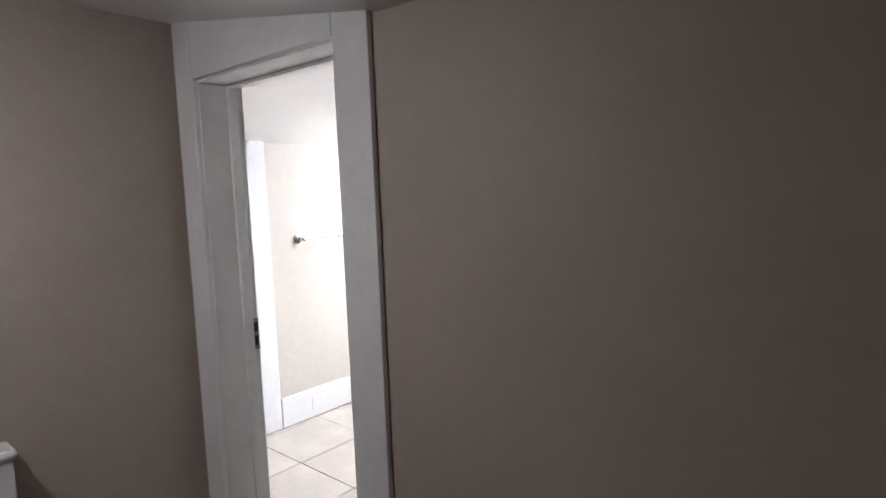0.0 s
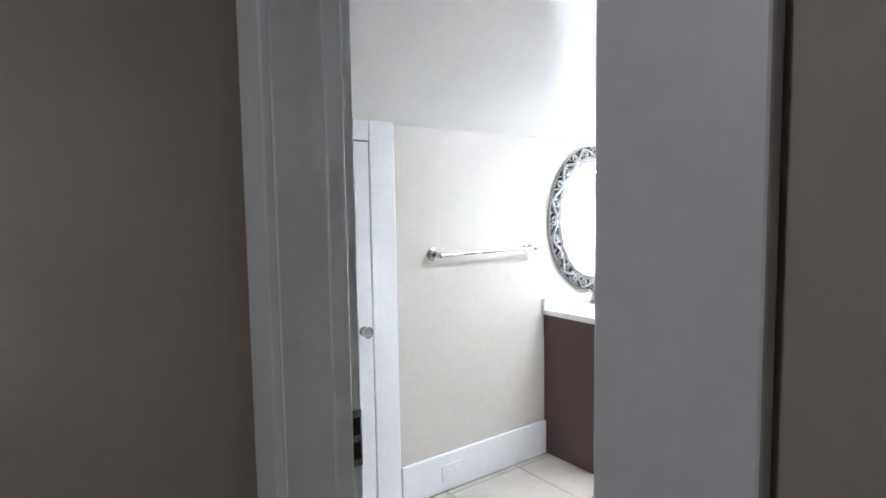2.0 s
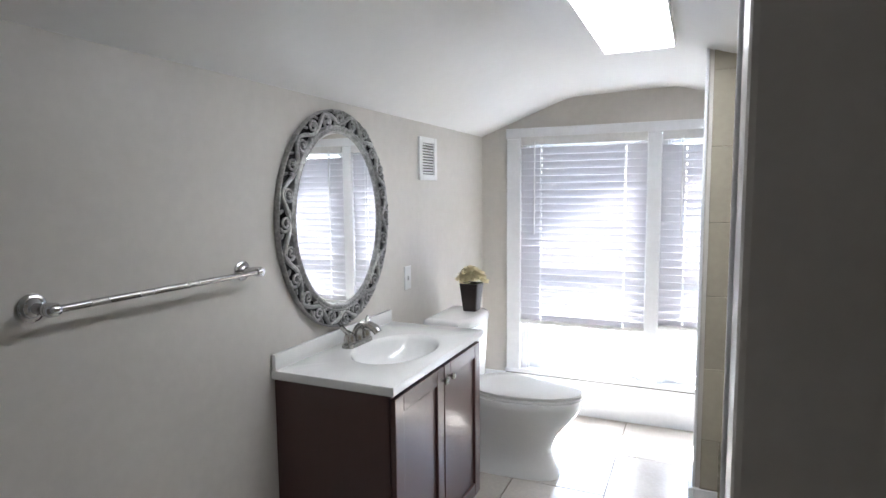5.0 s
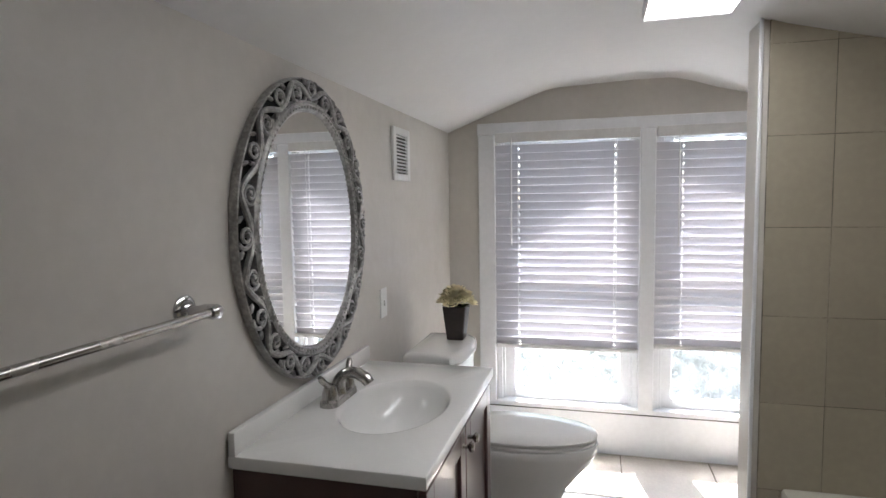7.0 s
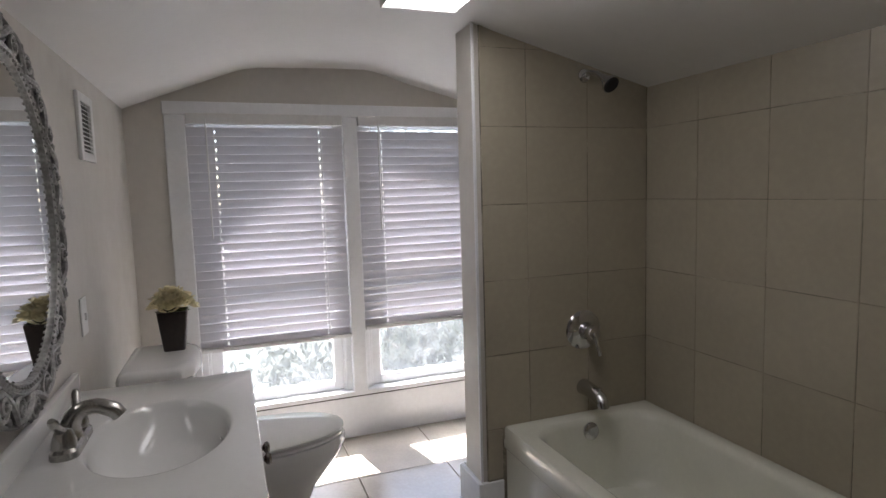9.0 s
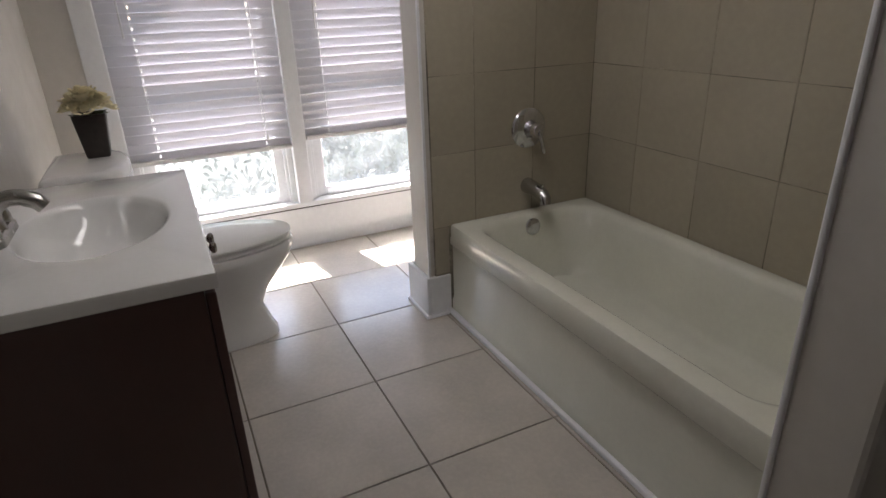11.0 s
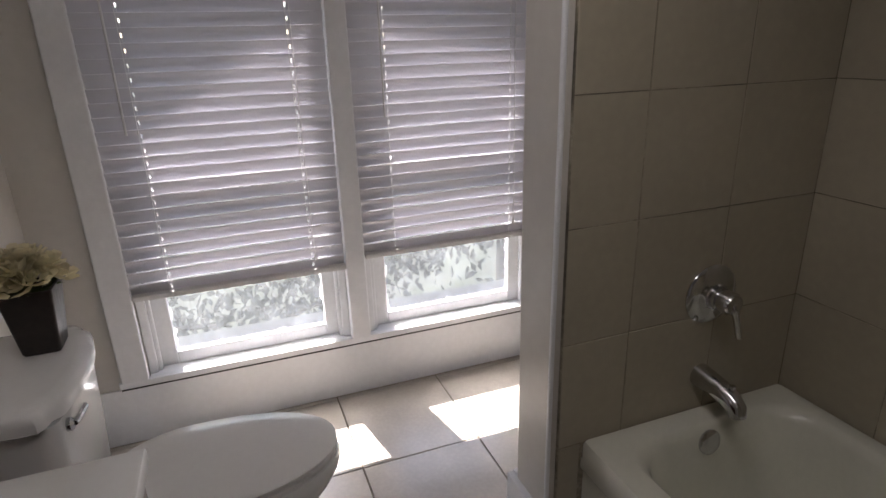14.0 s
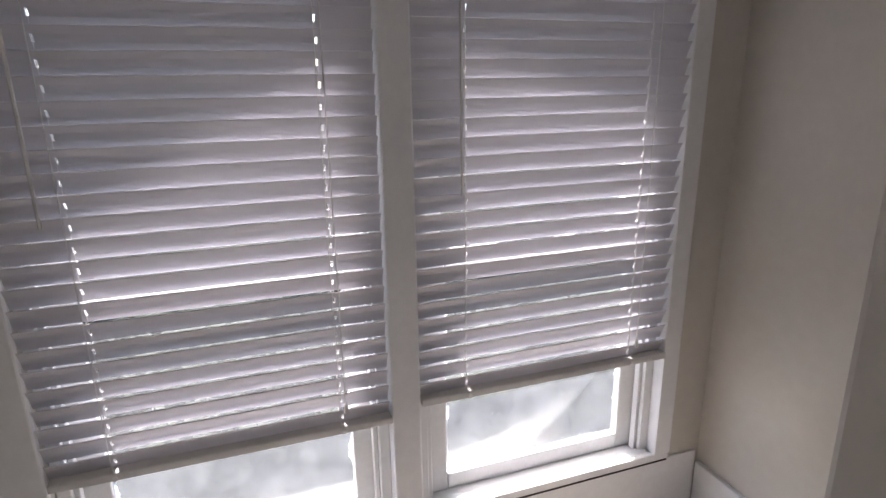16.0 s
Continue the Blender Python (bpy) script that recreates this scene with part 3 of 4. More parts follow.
# ---- blinds ----
def blind(y0, y1, z_top, z_bot, wand_y, label):
    b = thing("window_blind", 2.10, (y0 + y1) / 2, z_bot, label, "window blind", "blinds in the windows")
    part("headrail", boxes(((2.082, y0, z_top - 0.052), (2.128, y1, z_top)), bevel=0.003), M_RAIL, b)
    pitch, x = 0.0445, 2.105
    count = int((z_top - 0.05 - z_bot - 0.02) / pitch)
    half, th, tilt = 0.0250, 0.0028, radians(66.5)
    w = y1 - y0
    cords = [y0 + f * w for f in (0.17, 0.84)]
    prof = [(s * half, 0.0022 * (1 - s * s)) for s in (-1, -0.3, 0, 0.3, 1)]
    ring = [(px, pz + th / 2) for px, pz in prof] + [(px, pz - th / 2) for px, pz in prof[::-1]]
    # the edge towards the room is up
    c, s = math.cos(tilt), math.sin(tilt)
    ring = [(-(px * c - pz * s), px * s + pz * c) for px, pz in ring]
    # a route hole for the lift cord at each ladder
    stations = [y0 + 0.004, cords[0] + 0.0025, cords[0] - 0.0025, cords[1] + 0.0025, cords[1] - 0.0025, y1 + 0.0015]
    bm = bmesh.new()
    vs = [[bm.verts.new((px, yy, pz)) for px, pz in ring] for yy in stations]
    bm.faces.new(vs[0])
    bm.faces.new(vs[-1][::-1])
    for k, (a, d) in enumerate(zip(vs, vs[1:])):
        hole = k in (1, 3)
        for i in range(10):
            j = (i + 1) % 10
            if hole and i in (1, 2, 6, 7):
                continue
            bm.faces.new((a[i], d[i], d[j], a[j]))
        if hole:
            bm.faces.new((a[1], d[1], d[8], a[8]))
            bm.faces.new((a[6], d[6], d[3], a[3]))
            for v in (a, d):
                bm.faces.new((v[1], v[2], v[7], v[8]))
                bm.faces.new((v[2], v[3], v[6], v[7]))
    bmesh.ops.recalc_face_normals(bm, faces=bm.faces[:])
    first = part("slat", bm, M_BLIND, b, smooth=False)
    rng = random.Random(int(-y0 * 1000))
    for k in range(count):
        o = first if k == 0 else first.copy()
        if k:
            scene.collection.objects.link(o)
        o.matrix_basis = Matrix.Translation((x + rng.uniform(-0.0004, 0.0004), rng.uniform(-0.001, 0.001), z_bot + 0.037 + k * pitch)) @ Matrix.Rotation(radians(rng.uniform(-0.08, 0.08)), 4, "X") @ Matrix.Rotation(radians(rng.uniform(-0.3, 0.3)), 4, "Y")
    part("bottom_rail", boxes(((2.082, y0 + 0.002, z_bot), (2.128, y1 - 0.002, z_bot + 0.02)), bevel=0.004), M_RAIL, b)
    for y in cords:
        for xx, dy in ((2.0925, 0.0065), (2.1175, 0.0065)):
            part("ladder_cord", tube(bmesh.new(), [(xx, y + dy, z_bot + 0.01), (xx, y + dy, z_top - 0.04)], 0.0013, 5), M_CORD, b)
        part("lift_cord", tube(bmesh.new(), [(x, y, z_bot + 0.01), (x, y, z_top - 0.04)], 0.0008, 5), M_CORD, b)
        part("rail_button", lathe(bmesh.new(), [(0, 0), (0.006, 0), (0.006, 0.003), (0, 0.004)], pose(2.081, y, z_bot + 0.008, 0, -90), 10), M_PLASTIC, b)
    part("wand", tube(bmesh.new(), [(2.078, wand_y, z_top - 0.03), (2.074, wand_y, 1.155)], 0.0038, 6), M_RAIL, b, "slim white tilt wand")
    yc = y1 + 0.115
    part("lift_cord", tube(bmesh.new(), [(2.079, yc, z_top - 0.04), (2.076, yc, z_bot + 0.085)], 0.0017, 5), M_CORD, b)
    part("cord_tassel", lathe(bmesh.new(), [(0, 0), (0.006, 0), (0.0045, 0.018), (0.002, 0.026), (0, 0.026)], pose(2.076, yc, z_bot + 0.062), 10), M_RAIL, b)
    return b


blind(-0.272, -1.032, 1.769, 0.575, -0.361, "white faux wood blind, slats nearly closed, lowered")
blind(-1.116, -1.8805, 1.769, 0.605, -1.224, "white faux wood blind, slats nearly closed, slightly higher")


# ---- vanity ----
def vanity():
    v = thing("vanity_cabinet", 0.40, -0.23, 0, "dark espresso wood vanity cabinet with two shaker doors", "vanity")
    x0, x1, yb, yf, top, toe = 0.012, 0.788, -0.003, -0.446, 0.797, 0.105
    side = [(yb, 0.0), (yb, top), (yf, top), (yf, toe), (-0.375, toe), (-0.375, 0.0)]
    part("side_panel", prism(bmesh.new(), side, "x", x0, x0 + 0.016), M_WOOD, v, smooth=False)
    part("side_panel", prism(bmesh.new(), side, "x", x1 - 0.016, x1), M_WOOD, v, smooth=False)
    part("face_frame", boxes(((x0 + 0.016, yf, toe), (x0 + 0.045, yf + 0.018, top)), ((x1 - 0.045, yf, toe), (x1 - 0.016, yf + 0.018, top)),
                             ((x0 + 0.045, yf, top - 0.04), (x1 - 0.045, yf + 0.018, top)), ((x0 + 0.045, yf, toe), (x1 - 0.045, yf + 0.018, toe + 0.03))), M_WOOD, v, smooth=False)
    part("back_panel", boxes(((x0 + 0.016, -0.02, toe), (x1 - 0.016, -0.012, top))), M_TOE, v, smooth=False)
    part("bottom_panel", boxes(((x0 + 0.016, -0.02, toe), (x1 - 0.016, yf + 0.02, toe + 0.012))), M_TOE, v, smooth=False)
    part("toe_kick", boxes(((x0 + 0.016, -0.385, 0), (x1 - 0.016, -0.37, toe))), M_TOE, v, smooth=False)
    mid = (x0 + x1) / 2
    for a, b, kx in ((x0 + 0.006, mid - 0.003, mid - 0.032), (mid + 0.003, x1 - 0.006, mid + 0.032)):
        z0, z1, w = toe + 0.01, top - 0.012, 0.058
        bm = boxes(((a, yf - 0.001, z0), (a + w, yf - 0.02, z1)), ((b - w, yf - 0.001, z0), (b, yf - 0.02, z1)), ((a + w, yf - 0.001, z0), (b - w, yf - 0.02, z0 + w)), ((a + w, yf - 0.001, z1 - w), (b - w, yf - 0.02, z1)), bevel=0.0025)
        d = part("door", bm, M_WOOD, v)
        part("panel", boxes(((a + w - 0.002, yf - 0.002, z0 + w - 0.002), (b - w + 0.002, yf - 0.010, z1 - w + 0.002))), M_WOOD, d, smooth=False)
        part("knob", lathe(bmesh.new(), [(0, 0), (0.007, 0), (0.005, 0.008), (0.006, 0.014), (0.013, 0.019), (0.0145, 0.025), (0.010, 0.030), (0, 0.031)], pose(kx, yf - 0.02, z1 - 0.045, 90), 16), M_NICKEL, d, "satin nickel round knob")
    return v


vanity()


def vanity_top():
    """Moulded top with an oval bowl and a backsplash."""
    v = thing("washbasin", 0.40, -0.23, 0.80, "white cultured marble vanity top with oval basin", "sink")
    cx, cy, rx, ry, z = 0.405, -0.262, 0.215, 0.148, 0.832
    x0, x1, y0, y1 = -0.004, 0.812, -0.472, -0.003
    n = 64
    def outer(k, inset, zz):
        a = k * math.tau / n
        c, s = math.cos(a), math.sin(a)
        hx, hy = (x1 - x0) / 2 - inset, (y1 - y0) / 2 - inset
        t = min(hx / abs(c) if abs(c) > 1e-6 else 9, hy / abs(s) if abs(s) > 1e-6 else 9)
        return ((x0 + x1) / 2 + t * c, (y0 + y1) / 2 + t * s, zz)
    # rings by angle about the slab's centre, with corners kept square
    cor = [math.atan2(sy * (y1 - y0), sx * (x1 - x0)) % math.tau for sx in (1, -1) for sy in (1, -1)]
    angles = [k * math.tau / n for k in range(n)]
    for a in cor:
        i = min(range(n), key=lambda q: abs(angles[q] - a))
        angles[i] = a
    def rect(inset, zz):
        ring = []
        for a in angles:
            c, s = math.cos(a), math.sin(a)
            hx, hy = (x1 - x0) / 2, (y1 - y0) / 2
            t = min(hx / abs(c) if abs(c) > 1e-6 else 9, hy / abs(s) if abs(s) > 1e-6 else 9)
            px, py = t * c, t * s
            px = max(-hx + inset, min(hx - inset, px))
            py = max(-hy + inset, min(hy - inset, py))
            ring.append(((x0 + x1) / 2 + px, (y0 + y1) / 2 + py, zz))
        return ring
    def oval(f, zz):
        return [(cx + rx * f * math.cos(a), cy + ry * f * math.sin(a), zz) for a in angles]
    rings = [rect(0.02, 0.80), rect(0.003, 0.80), rect(0, 0.803), rect(0, z - 0.006), rect(0.002, z - 0.002), rect(0.007, z)]
    rings += [oval(1.06, z), oval(1.03, z - 0.001), oval(1.0, z - 0.005), oval(0.96, z - 0.02), oval(0.88, z - 0.055), oval(0.72, z - 0.09), oval(0.5, z - 0.113), oval(0.25, z - 0.124), oval(0.08, z - 0.127)]
    part("counter", loft(bmesh.new(), rings, False, True), M_MARBLE, v)
    bs = bmesh.new()
    box(bs, (x0, -0.003, z - 0.004), (x1, -0.022, 0.886), 0.004)
    part("backsplash", bs, M_MARBLE, v)
    part("drain", lathe(bmesh.new(), [(0, 0), (0.021, 0), (0.021, 0.003), (0.014, 0.005), (0.012, 0.002), (0, 0.002)], pose(cx, cy, z - 0.1268), 20), M_NICKEL, v, "satin nickel drain ring")
    part("overflow_slot", lathe(bmesh.new(), [(0, 0), (0.011, 0), (0.011, 0.002), (0, 0.002)], pose(cx, cy - 0.128, z - 0.045, 55), 14), M_NICKEL, v)
    return v


vanity_top()


def faucet():
    f = thing("faucet", 0.405, -0.088, 0.832, "brushed nickel two-handle centerset faucet", "faucet")
    z = 0.832
    base = [rounded(0.405, -0.088, z, 0.088, 0.028, 0.026), rounded(0.405, -0.088, z + 0.014, 0.087, 0.027, 0.026), rounded(0.405, -0.088, z + 0.02, 0.08, 0.021, 0.02)]
    part("base_plate", loft(bmesh.new(), base), M_NICKEL, f)
    for s in (-1, 1):
        hx = 0.405 + s * 0.056
        h = part("handle_hub", lathe(bmesh.new(), [(0.024, 0), (0.023, 0.018), (0.018, 0.034), (0.014, 0.042), (0, 0.044)], pose(hx, -0.088, z + 0.016), 20), M_NICKEL, f)
        pts = bezier((hx, -0.088, z + 0.052), (hx + s * 0.012, -0.086, z + 0.062), (hx + s * 0.026, -0.084, z + 0.066), (hx + s * 0.044, -0.08, z + 0.092), 8)
        part("lever", tube(bmesh.new(), pts, [0.012, 0.0115, 0.0105, 0.0095, 0.009, 0.009, 0.0095, 0.010, 0.007], 10), M_NICKEL, h)
    pts = bezier((0.405, -0.088, z + 0.012), (0.405, -0.078, z + 0.06), (0.405, -0.11, z + 0.088), (0.405, -0.15, z + 0.078), 12)
    pts += [(0.405, -0.174, z + 0.066), (0.405, -0.184, z + 0.052)]
    part("spout", tube(bmesh.new(), pts, [0.026, 0.0245, 0.0225, 0.021, 0.0195, 0.0185, 0.018, 0.0175, 0.0172, 0.017, 0.017, 0.0172, 0.0175, 0.0175, 0.0165], 14), M_NICKEL, f)
    part("lift_rod", tube(bmesh.new(), [(0.405, -0.062, z + 0.015), (0.405, -0.061, z + 0.042)], 0.003, 8), M_NICKEL, f)
    return f


faucet()


# ---- mirror ----
def mirror():
    cx, cz, RX, RZ = 0.413, 1.324, 0.376, 0.426
    m = thing("mirror", cx, -0.005, cz - RZ, "oval mirror in openwork antiqued silver scroll frame", "mirror")
    N = 96
    def ell(f, y, n=N, dx=0.0):
        # f = 0 at the glass edge, 1 at the outer rim
        rx, rz = 0.283 + f * (RX - 0.283), 0.338 + f * (RZ - 0.338)
        return [(cx + rx * math.cos(k * math.tau / n), y, cz + rz * math.sin(k * math.tau / n)) for k in range(n)]
    part("mirror_glass", loft(bmesh.new(), [ell(0.05, -0.012), ell(0.05, -0.016), ell(-0.06, -0.019)]), M_MIRROR, m, "bevelled oval mirror glass", False)
    # near-black sheet added as the shade on the wall behind the scrolls
    part("backing", loft(bmesh.new(), [ell(0.9, -0.002), ell(0.9, -0.007)]), M_DARK, m)
    def band(rows):
        bm = bmesh.new()
        rings = [ell(f, y) for f, y in rows]
        vs = [[bm.verts.new(p) for p in r] for r in rings]
        for i in range(len(vs)):
            a, b = vs[i], vs[(i + 1) % len(vs)]
            for k in range(N):
                bm.faces.new((a[k], a[(k + 1) % N], b[(k + 1) % N], b[k]))
        bmesh.ops.recalc_face_normals(bm, faces=bm.faces[:])
        return bm
    part("outer_rim", band([(0.99, -0.002), (1.0, -0.016), (0.985, -0.023), (0.955, -0.025), (0.925, -0.021), (0.915, -0.002)]), M_SILVER, m)
    part("inner_rim", band([(0.0, -0.01), (0.0, -0.02), (0.03, -0.026), (0.14, -0.029), (0.20, -0.026), (0.24, -0.030), (0.29, -0.027), (0.31, -0.02), (0.31, -0.006)]), M_SILVER, m)
    bm = bmesh.new()
    nb = 110
    for p in ell(0.10, -0.0285, nb):
        bmesh.ops.create_icosphere(bm, subdivisions=1, radius=0.0045, matrix=Matrix.Translation(p))
    part("beading", bm, M_SILVER, m, "fine beaded edge")
    # scrolls between the two rims
    def place(u, f, y=-0.024):
        rx, rz = 0.283 + f * (RX - 0.283), 0.338 + f * (RZ - 0.338)
        return (cx + rx * math.cos(u), y, cz + rz * math.sin(u))
    S = 24
    for i in range(S):
        du = math.tau / S
        u0 = (i + 0.5) * du
        flip = 1 if i % 2 else -1
        bm = bmesh.new()
        # a running wave of stems
        pts, rad = [], []
        for k in range(13):
            t = k / 12
            pts.append(place(u0 + du * (t - 0.5) * 1.04, 0.615 + flip * 0.25 * math.cos(t * math.pi), -0.022 - 0.006 * math.sin(t * math.pi)))
            rad.append(0.0062 + 0.002 * math.sin(t * math.pi))
        tube(bm, pts, rad, 7)
        # a curl in each bend, with a bud at its heart, and a leaf
        q = place(u0 + du * 0.5, 0.61 + flip * 0.06)
        pts, rad = [], []
        for k in range(20):
            t = k / 19
            a = flip * t * 3.1 * math.pi - u0 + (0.4 if flip > 0 else math.pi - 0.4)
            r = 0.029 * (1 - 0.78 * t)
            pts.append((q[0] + r * math.cos(a), q[1] - 0.006 * t, q[2] + r * math.sin(a)))
            rad.append(0.0056 - 0.0016 * t)
        tube(bm, pts, rad, 6)
        bmesh.ops.create_icosphere(bm, subdivisions=1, radius=0.009, matrix=Matrix.Translation(pts[-1]))
        for df, tw in ((0.26, 0.8), (-0.26, -0.8)):
            q = place(u0 + du * 0.12 * flip, 0.615 + df)
            leaf = Matrix.Translation(q) @ Matrix.Rotation(-u0 + tw, 4, "Y") @ Matrix.Diagonal((0.006, 0.007, 0.015, 1))
            bmesh.ops.create_icosphere(bm, subdivisions=1, radius=1.0, matrix=leaf)
        part("scroll", bm, M_SILVER, m)
    return m


mirror()


# ---- towel bar, vent, plates ----
def towel_bar():
    t = thing("towel_bar", -0.435, -0.005, 1.187, "polished nickel towel bar on the greige wall", "towel bar")
    z = 1.187
    for x in (-0.75, -0.12):
        p = part("post", lathe(bmesh.new(), [(0.0, 0), (0.031, 0), (0.032, 0.005), (0.027, 0.009), (0.022, 0.010), (0.020, 0.014), (0.012, 0.018), (0.011, 0.035), (0.015, 0.05), (0.016, 0.07), (0.013, 0.084), (0, 0.086)], pose(x, -0.0, z, 90), 24), M_CHROME, t)
        bmesh_cap = lathe(bmesh.new(), [(0.012, -0.014), (0.015, -0.008), (0.015, 0.008), (0.012, 0.014), (0.006, 0.018), (0, 0.019)], pose(x, -0.072, z, 0, -90 if x < -0.4 else 90), 18)
        part("finial", bmesh_cap, M_CHROME, p)
    part("bar", tube(bmesh.new(), [(-0.75, -0.072, z), (-0.12, -0.072, z)], 0.0085, 14), M_NICKEL, t)
    return t


towel_bar()


def wall_vent():
    v = thing("wall_vent", 1.255, -0.004, 1.49, "white painted louvred wall vent", "vent")
    x0, x1, z0, z1 = 1.152, 1.365, 1.49, 1.712
    part("frame", boxes(((x0, 0, z0), (x0 + 0.035, -0.012, z1)), ((x1 - 0.035, 0, z0), (x1, -0.012, z1)), ((x0 + 0.035, 0, z0), (x1 - 0.035, -0.012, z0 + 0.03)), ((x0 + 0.035, 0, z1 - 0.03), (x1 - 0.035, -0.012, z1)), bevel=0.003), M_PLASTIC, v)
    # dark grey sheet behind the louvres
    part("backing", boxes(((x0 + 0.03, -0.0005, z0 + 0.025), (x1 - 0.03, -0.002, z1 - 0.025))), M_VENT_BACK, v, smooth=False)
    for k in range(11):
        z = z0 + 0.034 + k * 0.0145
        bm = prism(bmesh.new(), [(-0.002, z + 0.008), (-0.002, z + 0.0105), (-0.012, z + 0.003), (-0.012, z + 0.0005)], "x", x0 + 0.035, x1 - 0.035)
        part("slat", bm, M_PLASTIC, v, smooth=False)
    return v


wall_vent()
_s = thing("switch_plate", 1.01, -0.003, 0.95, "white plastic switch plate on the wall", "switch")
part("plate", boxes(((0.976, 0, 0.949), (1.046, -0.006, 1.065)), bevel=0.003), M_PLASTIC, _s)
part("toggle", boxes(((1.005, -0.006, 0.995), (1.017, -0.013, 1.018)), bevel=0.002), M_PLASTIC, _s)
_o = thing("outlet_plate", -0.665, -0.021, 0.05, "white painted outlet plate set in the baseboard", "outlet")
part("plate", boxes(((-0.73, -0.02, 0.052), (-0.6, -0.025, 0.138)), bevel=0.002), M_TRIM, _o)
for xo in (-0.69, -0.64):
    part("receptacle", boxes(((xo - 0.014, -0.025, 0.08), (xo + 0.014, -0.0265, 0.11)), bevel=0.0007), M_TRIM, _o)


# ---- toilet ----
def toilet():
    t = thing("toilet", 1.26, -0.4, 0, "white porcelain two-piece toilet with lid closed", "toilet")
    cx = 1.262
    # pedestal and bowl
    rows = [(0.0, 0.108, -0.37, 0.345, 0.25, 2.8), (0.02, 0.106, -0.37, 0.345, 0.25, 2.8), (0.06, 0.095, -0.37, 0.325, 0.24, 2.6), (0.14, 0.092, -0.38, 0.29, 0.23, 2.4), (0.21, 0.108, -0.40, 0.30, 0.22, 2.3),
            (0.28, 0.142, -0.43, 0.325, 0.22, 2.2), (0.333, 0.168, -0.45, 0.35, 0.23, 2.1), (0.375, 0.181, -0.46, 0.362, 0.23, 2.1), (0.403, 0.185, -0.46, 0.366, 0.23, 2.1), (0.411, 0.182, -0.46, 0.362, 0.23, 2.1), (0.413, 0.172, -0.46, 0.35, 0.22, 2.1)]
    part("bowl", loft(bmesh.new(), [egg(cx, cy, z, w, f, b, 44, p) for z, w, cy, f, b, p in rows]), M_PORC, t)
    part("tank_deck", loft(bmesh.new(), [rounded(cx, -0.21, 0.30, 0.13, 0.12, 0.04), rounded(cx, -0.205, 0.36, 0.18, 0.125, 0.05), rounded(cx, -0.205, 0.40, 0.185, 0.125, 0.05)]), M_PORC, t)
    part("seat", loft(bmesh.new(), [egg(cx, -0.47, 0.4135, 0.165, 0.33, 0.19, 44, 2.15), egg(cx, -0.47, 0.4155, 0.167, 0.34, 0.19, 44, 2.15), egg(cx, -0.47, 0.4175, 0.178, 0.348, 0.205, 44, 2.15), egg(cx, -0.47, 0.4265, 0.178, 0.348, 0.205, 44, 2.15), egg(cx, -0.47, 0.4295, 0.171, 0.34, 0.2, 44, 2.15), egg(cx, -0.47, 0.4325, 0.166, 0.33, 0.19, 44, 2.15)]), M_SEAT, t)
    part("lid", loft(bmesh.new(), [egg(cx, -0.47, 0.4340, 0.166, 0.33, 0.2, 44, 2.15), egg(cx, -0.47, 0.4355, 0.178, 0.342, 0.21, 44, 2.15), egg(cx, -0.47, 0.4375, 0.180, 0.351, 0.215, 44, 2.15), egg(cx, -0.47, 0.4455, 0.180, 0.351, 0.215, 44, 2.15), egg(cx, -0.47, 0.4515, 0.171, 0.34, 0.205, 44, 2.15), egg(cx, -0.47, 0.4550, 0.10, 0.26, 0.14, 44, 2.1)]), M_SEAT, t, "closed white plastic lid")
    for s in (-1, 1):
        part("hinge", boxes(((cx + s * 0.075 - 0.018, -0.292, 0.413), (cx + s * 0.075 + 0.018, -0.265, 0.445)), bevel=0.006), M_SEAT, t)
        part("bolt_cap", lathe(bmesh.new(), [(0.013, 0), (0.012, 0.012), (0.006, 0.018), (0, 0.019)], pose(cx + s * 0.1, -0.29, 0.012), 14), M_SEAT, t)
    tx = 1.245
    tank = [rounded(tx, -0.175, 0.40, 0.165, 0.085, 0.03), rounded(tx, -0.177, 0.43, 0.172, 0.094, 0.034), rounded(tx, -0.18, 0.60, 0.18, 0.1, 0.036), rounded(tx, -0.182, 0.75, 0.186, 0.104, 0.036)]
    part("tank", loft(bmesh.new(), tank), M_PORC, t)
    def lid_ring(z, inset, bow=0.038):
        """Lid outline: bowed front, with stepped front corners."""
        hw, back, front = 0.203 - inset, -0.064 - inset, -0.272 + inset
        half = [(hw - 0.012, back), (hw, back - 0.012), (hw, -0.20), (hw + 0.004, -0.235), (hw + 0.002, front + 0.012), (hw - 0.012, front), (hw - 0.03, front - 0.004)]
        half += [(hw * f, front - 0.008 - bow * (1 - f * f) * 0.9) for f in (0.78, 0.62, 0.45, 0.28, 0.12)]
        return [(tx + px, py, z) for px, py in half] + [(tx - px, py, z) for px, py in half[::-1]]
    part("tank_lid", loft(bmesh.new(), [lid_ring(0.748, 0.016), lid_ring(0.752, 0.006), lid_ring(0.758, 0.0), lid_ring(0.776, 0.0), lid_ring(0.788, 0.004), lid_ring(0.795, 0.012), lid_ring(0.799, 0.028)]), M_PORC, t)
    h = part("flush_lever", tube(bmesh.new(), bezier((tx - 0.13, -0.298, 0.72), (tx - 0.10, -0.303, 0.72), (tx - 0.07, -0.301, 0.715), (tx - 0.045, -0.299, 0.708), 6), [0.006, 0.007, 0.0075, 0.0075, 0.008, 0.0085, 0.006], 8), M_CHROME, t, "chrome flush lever")
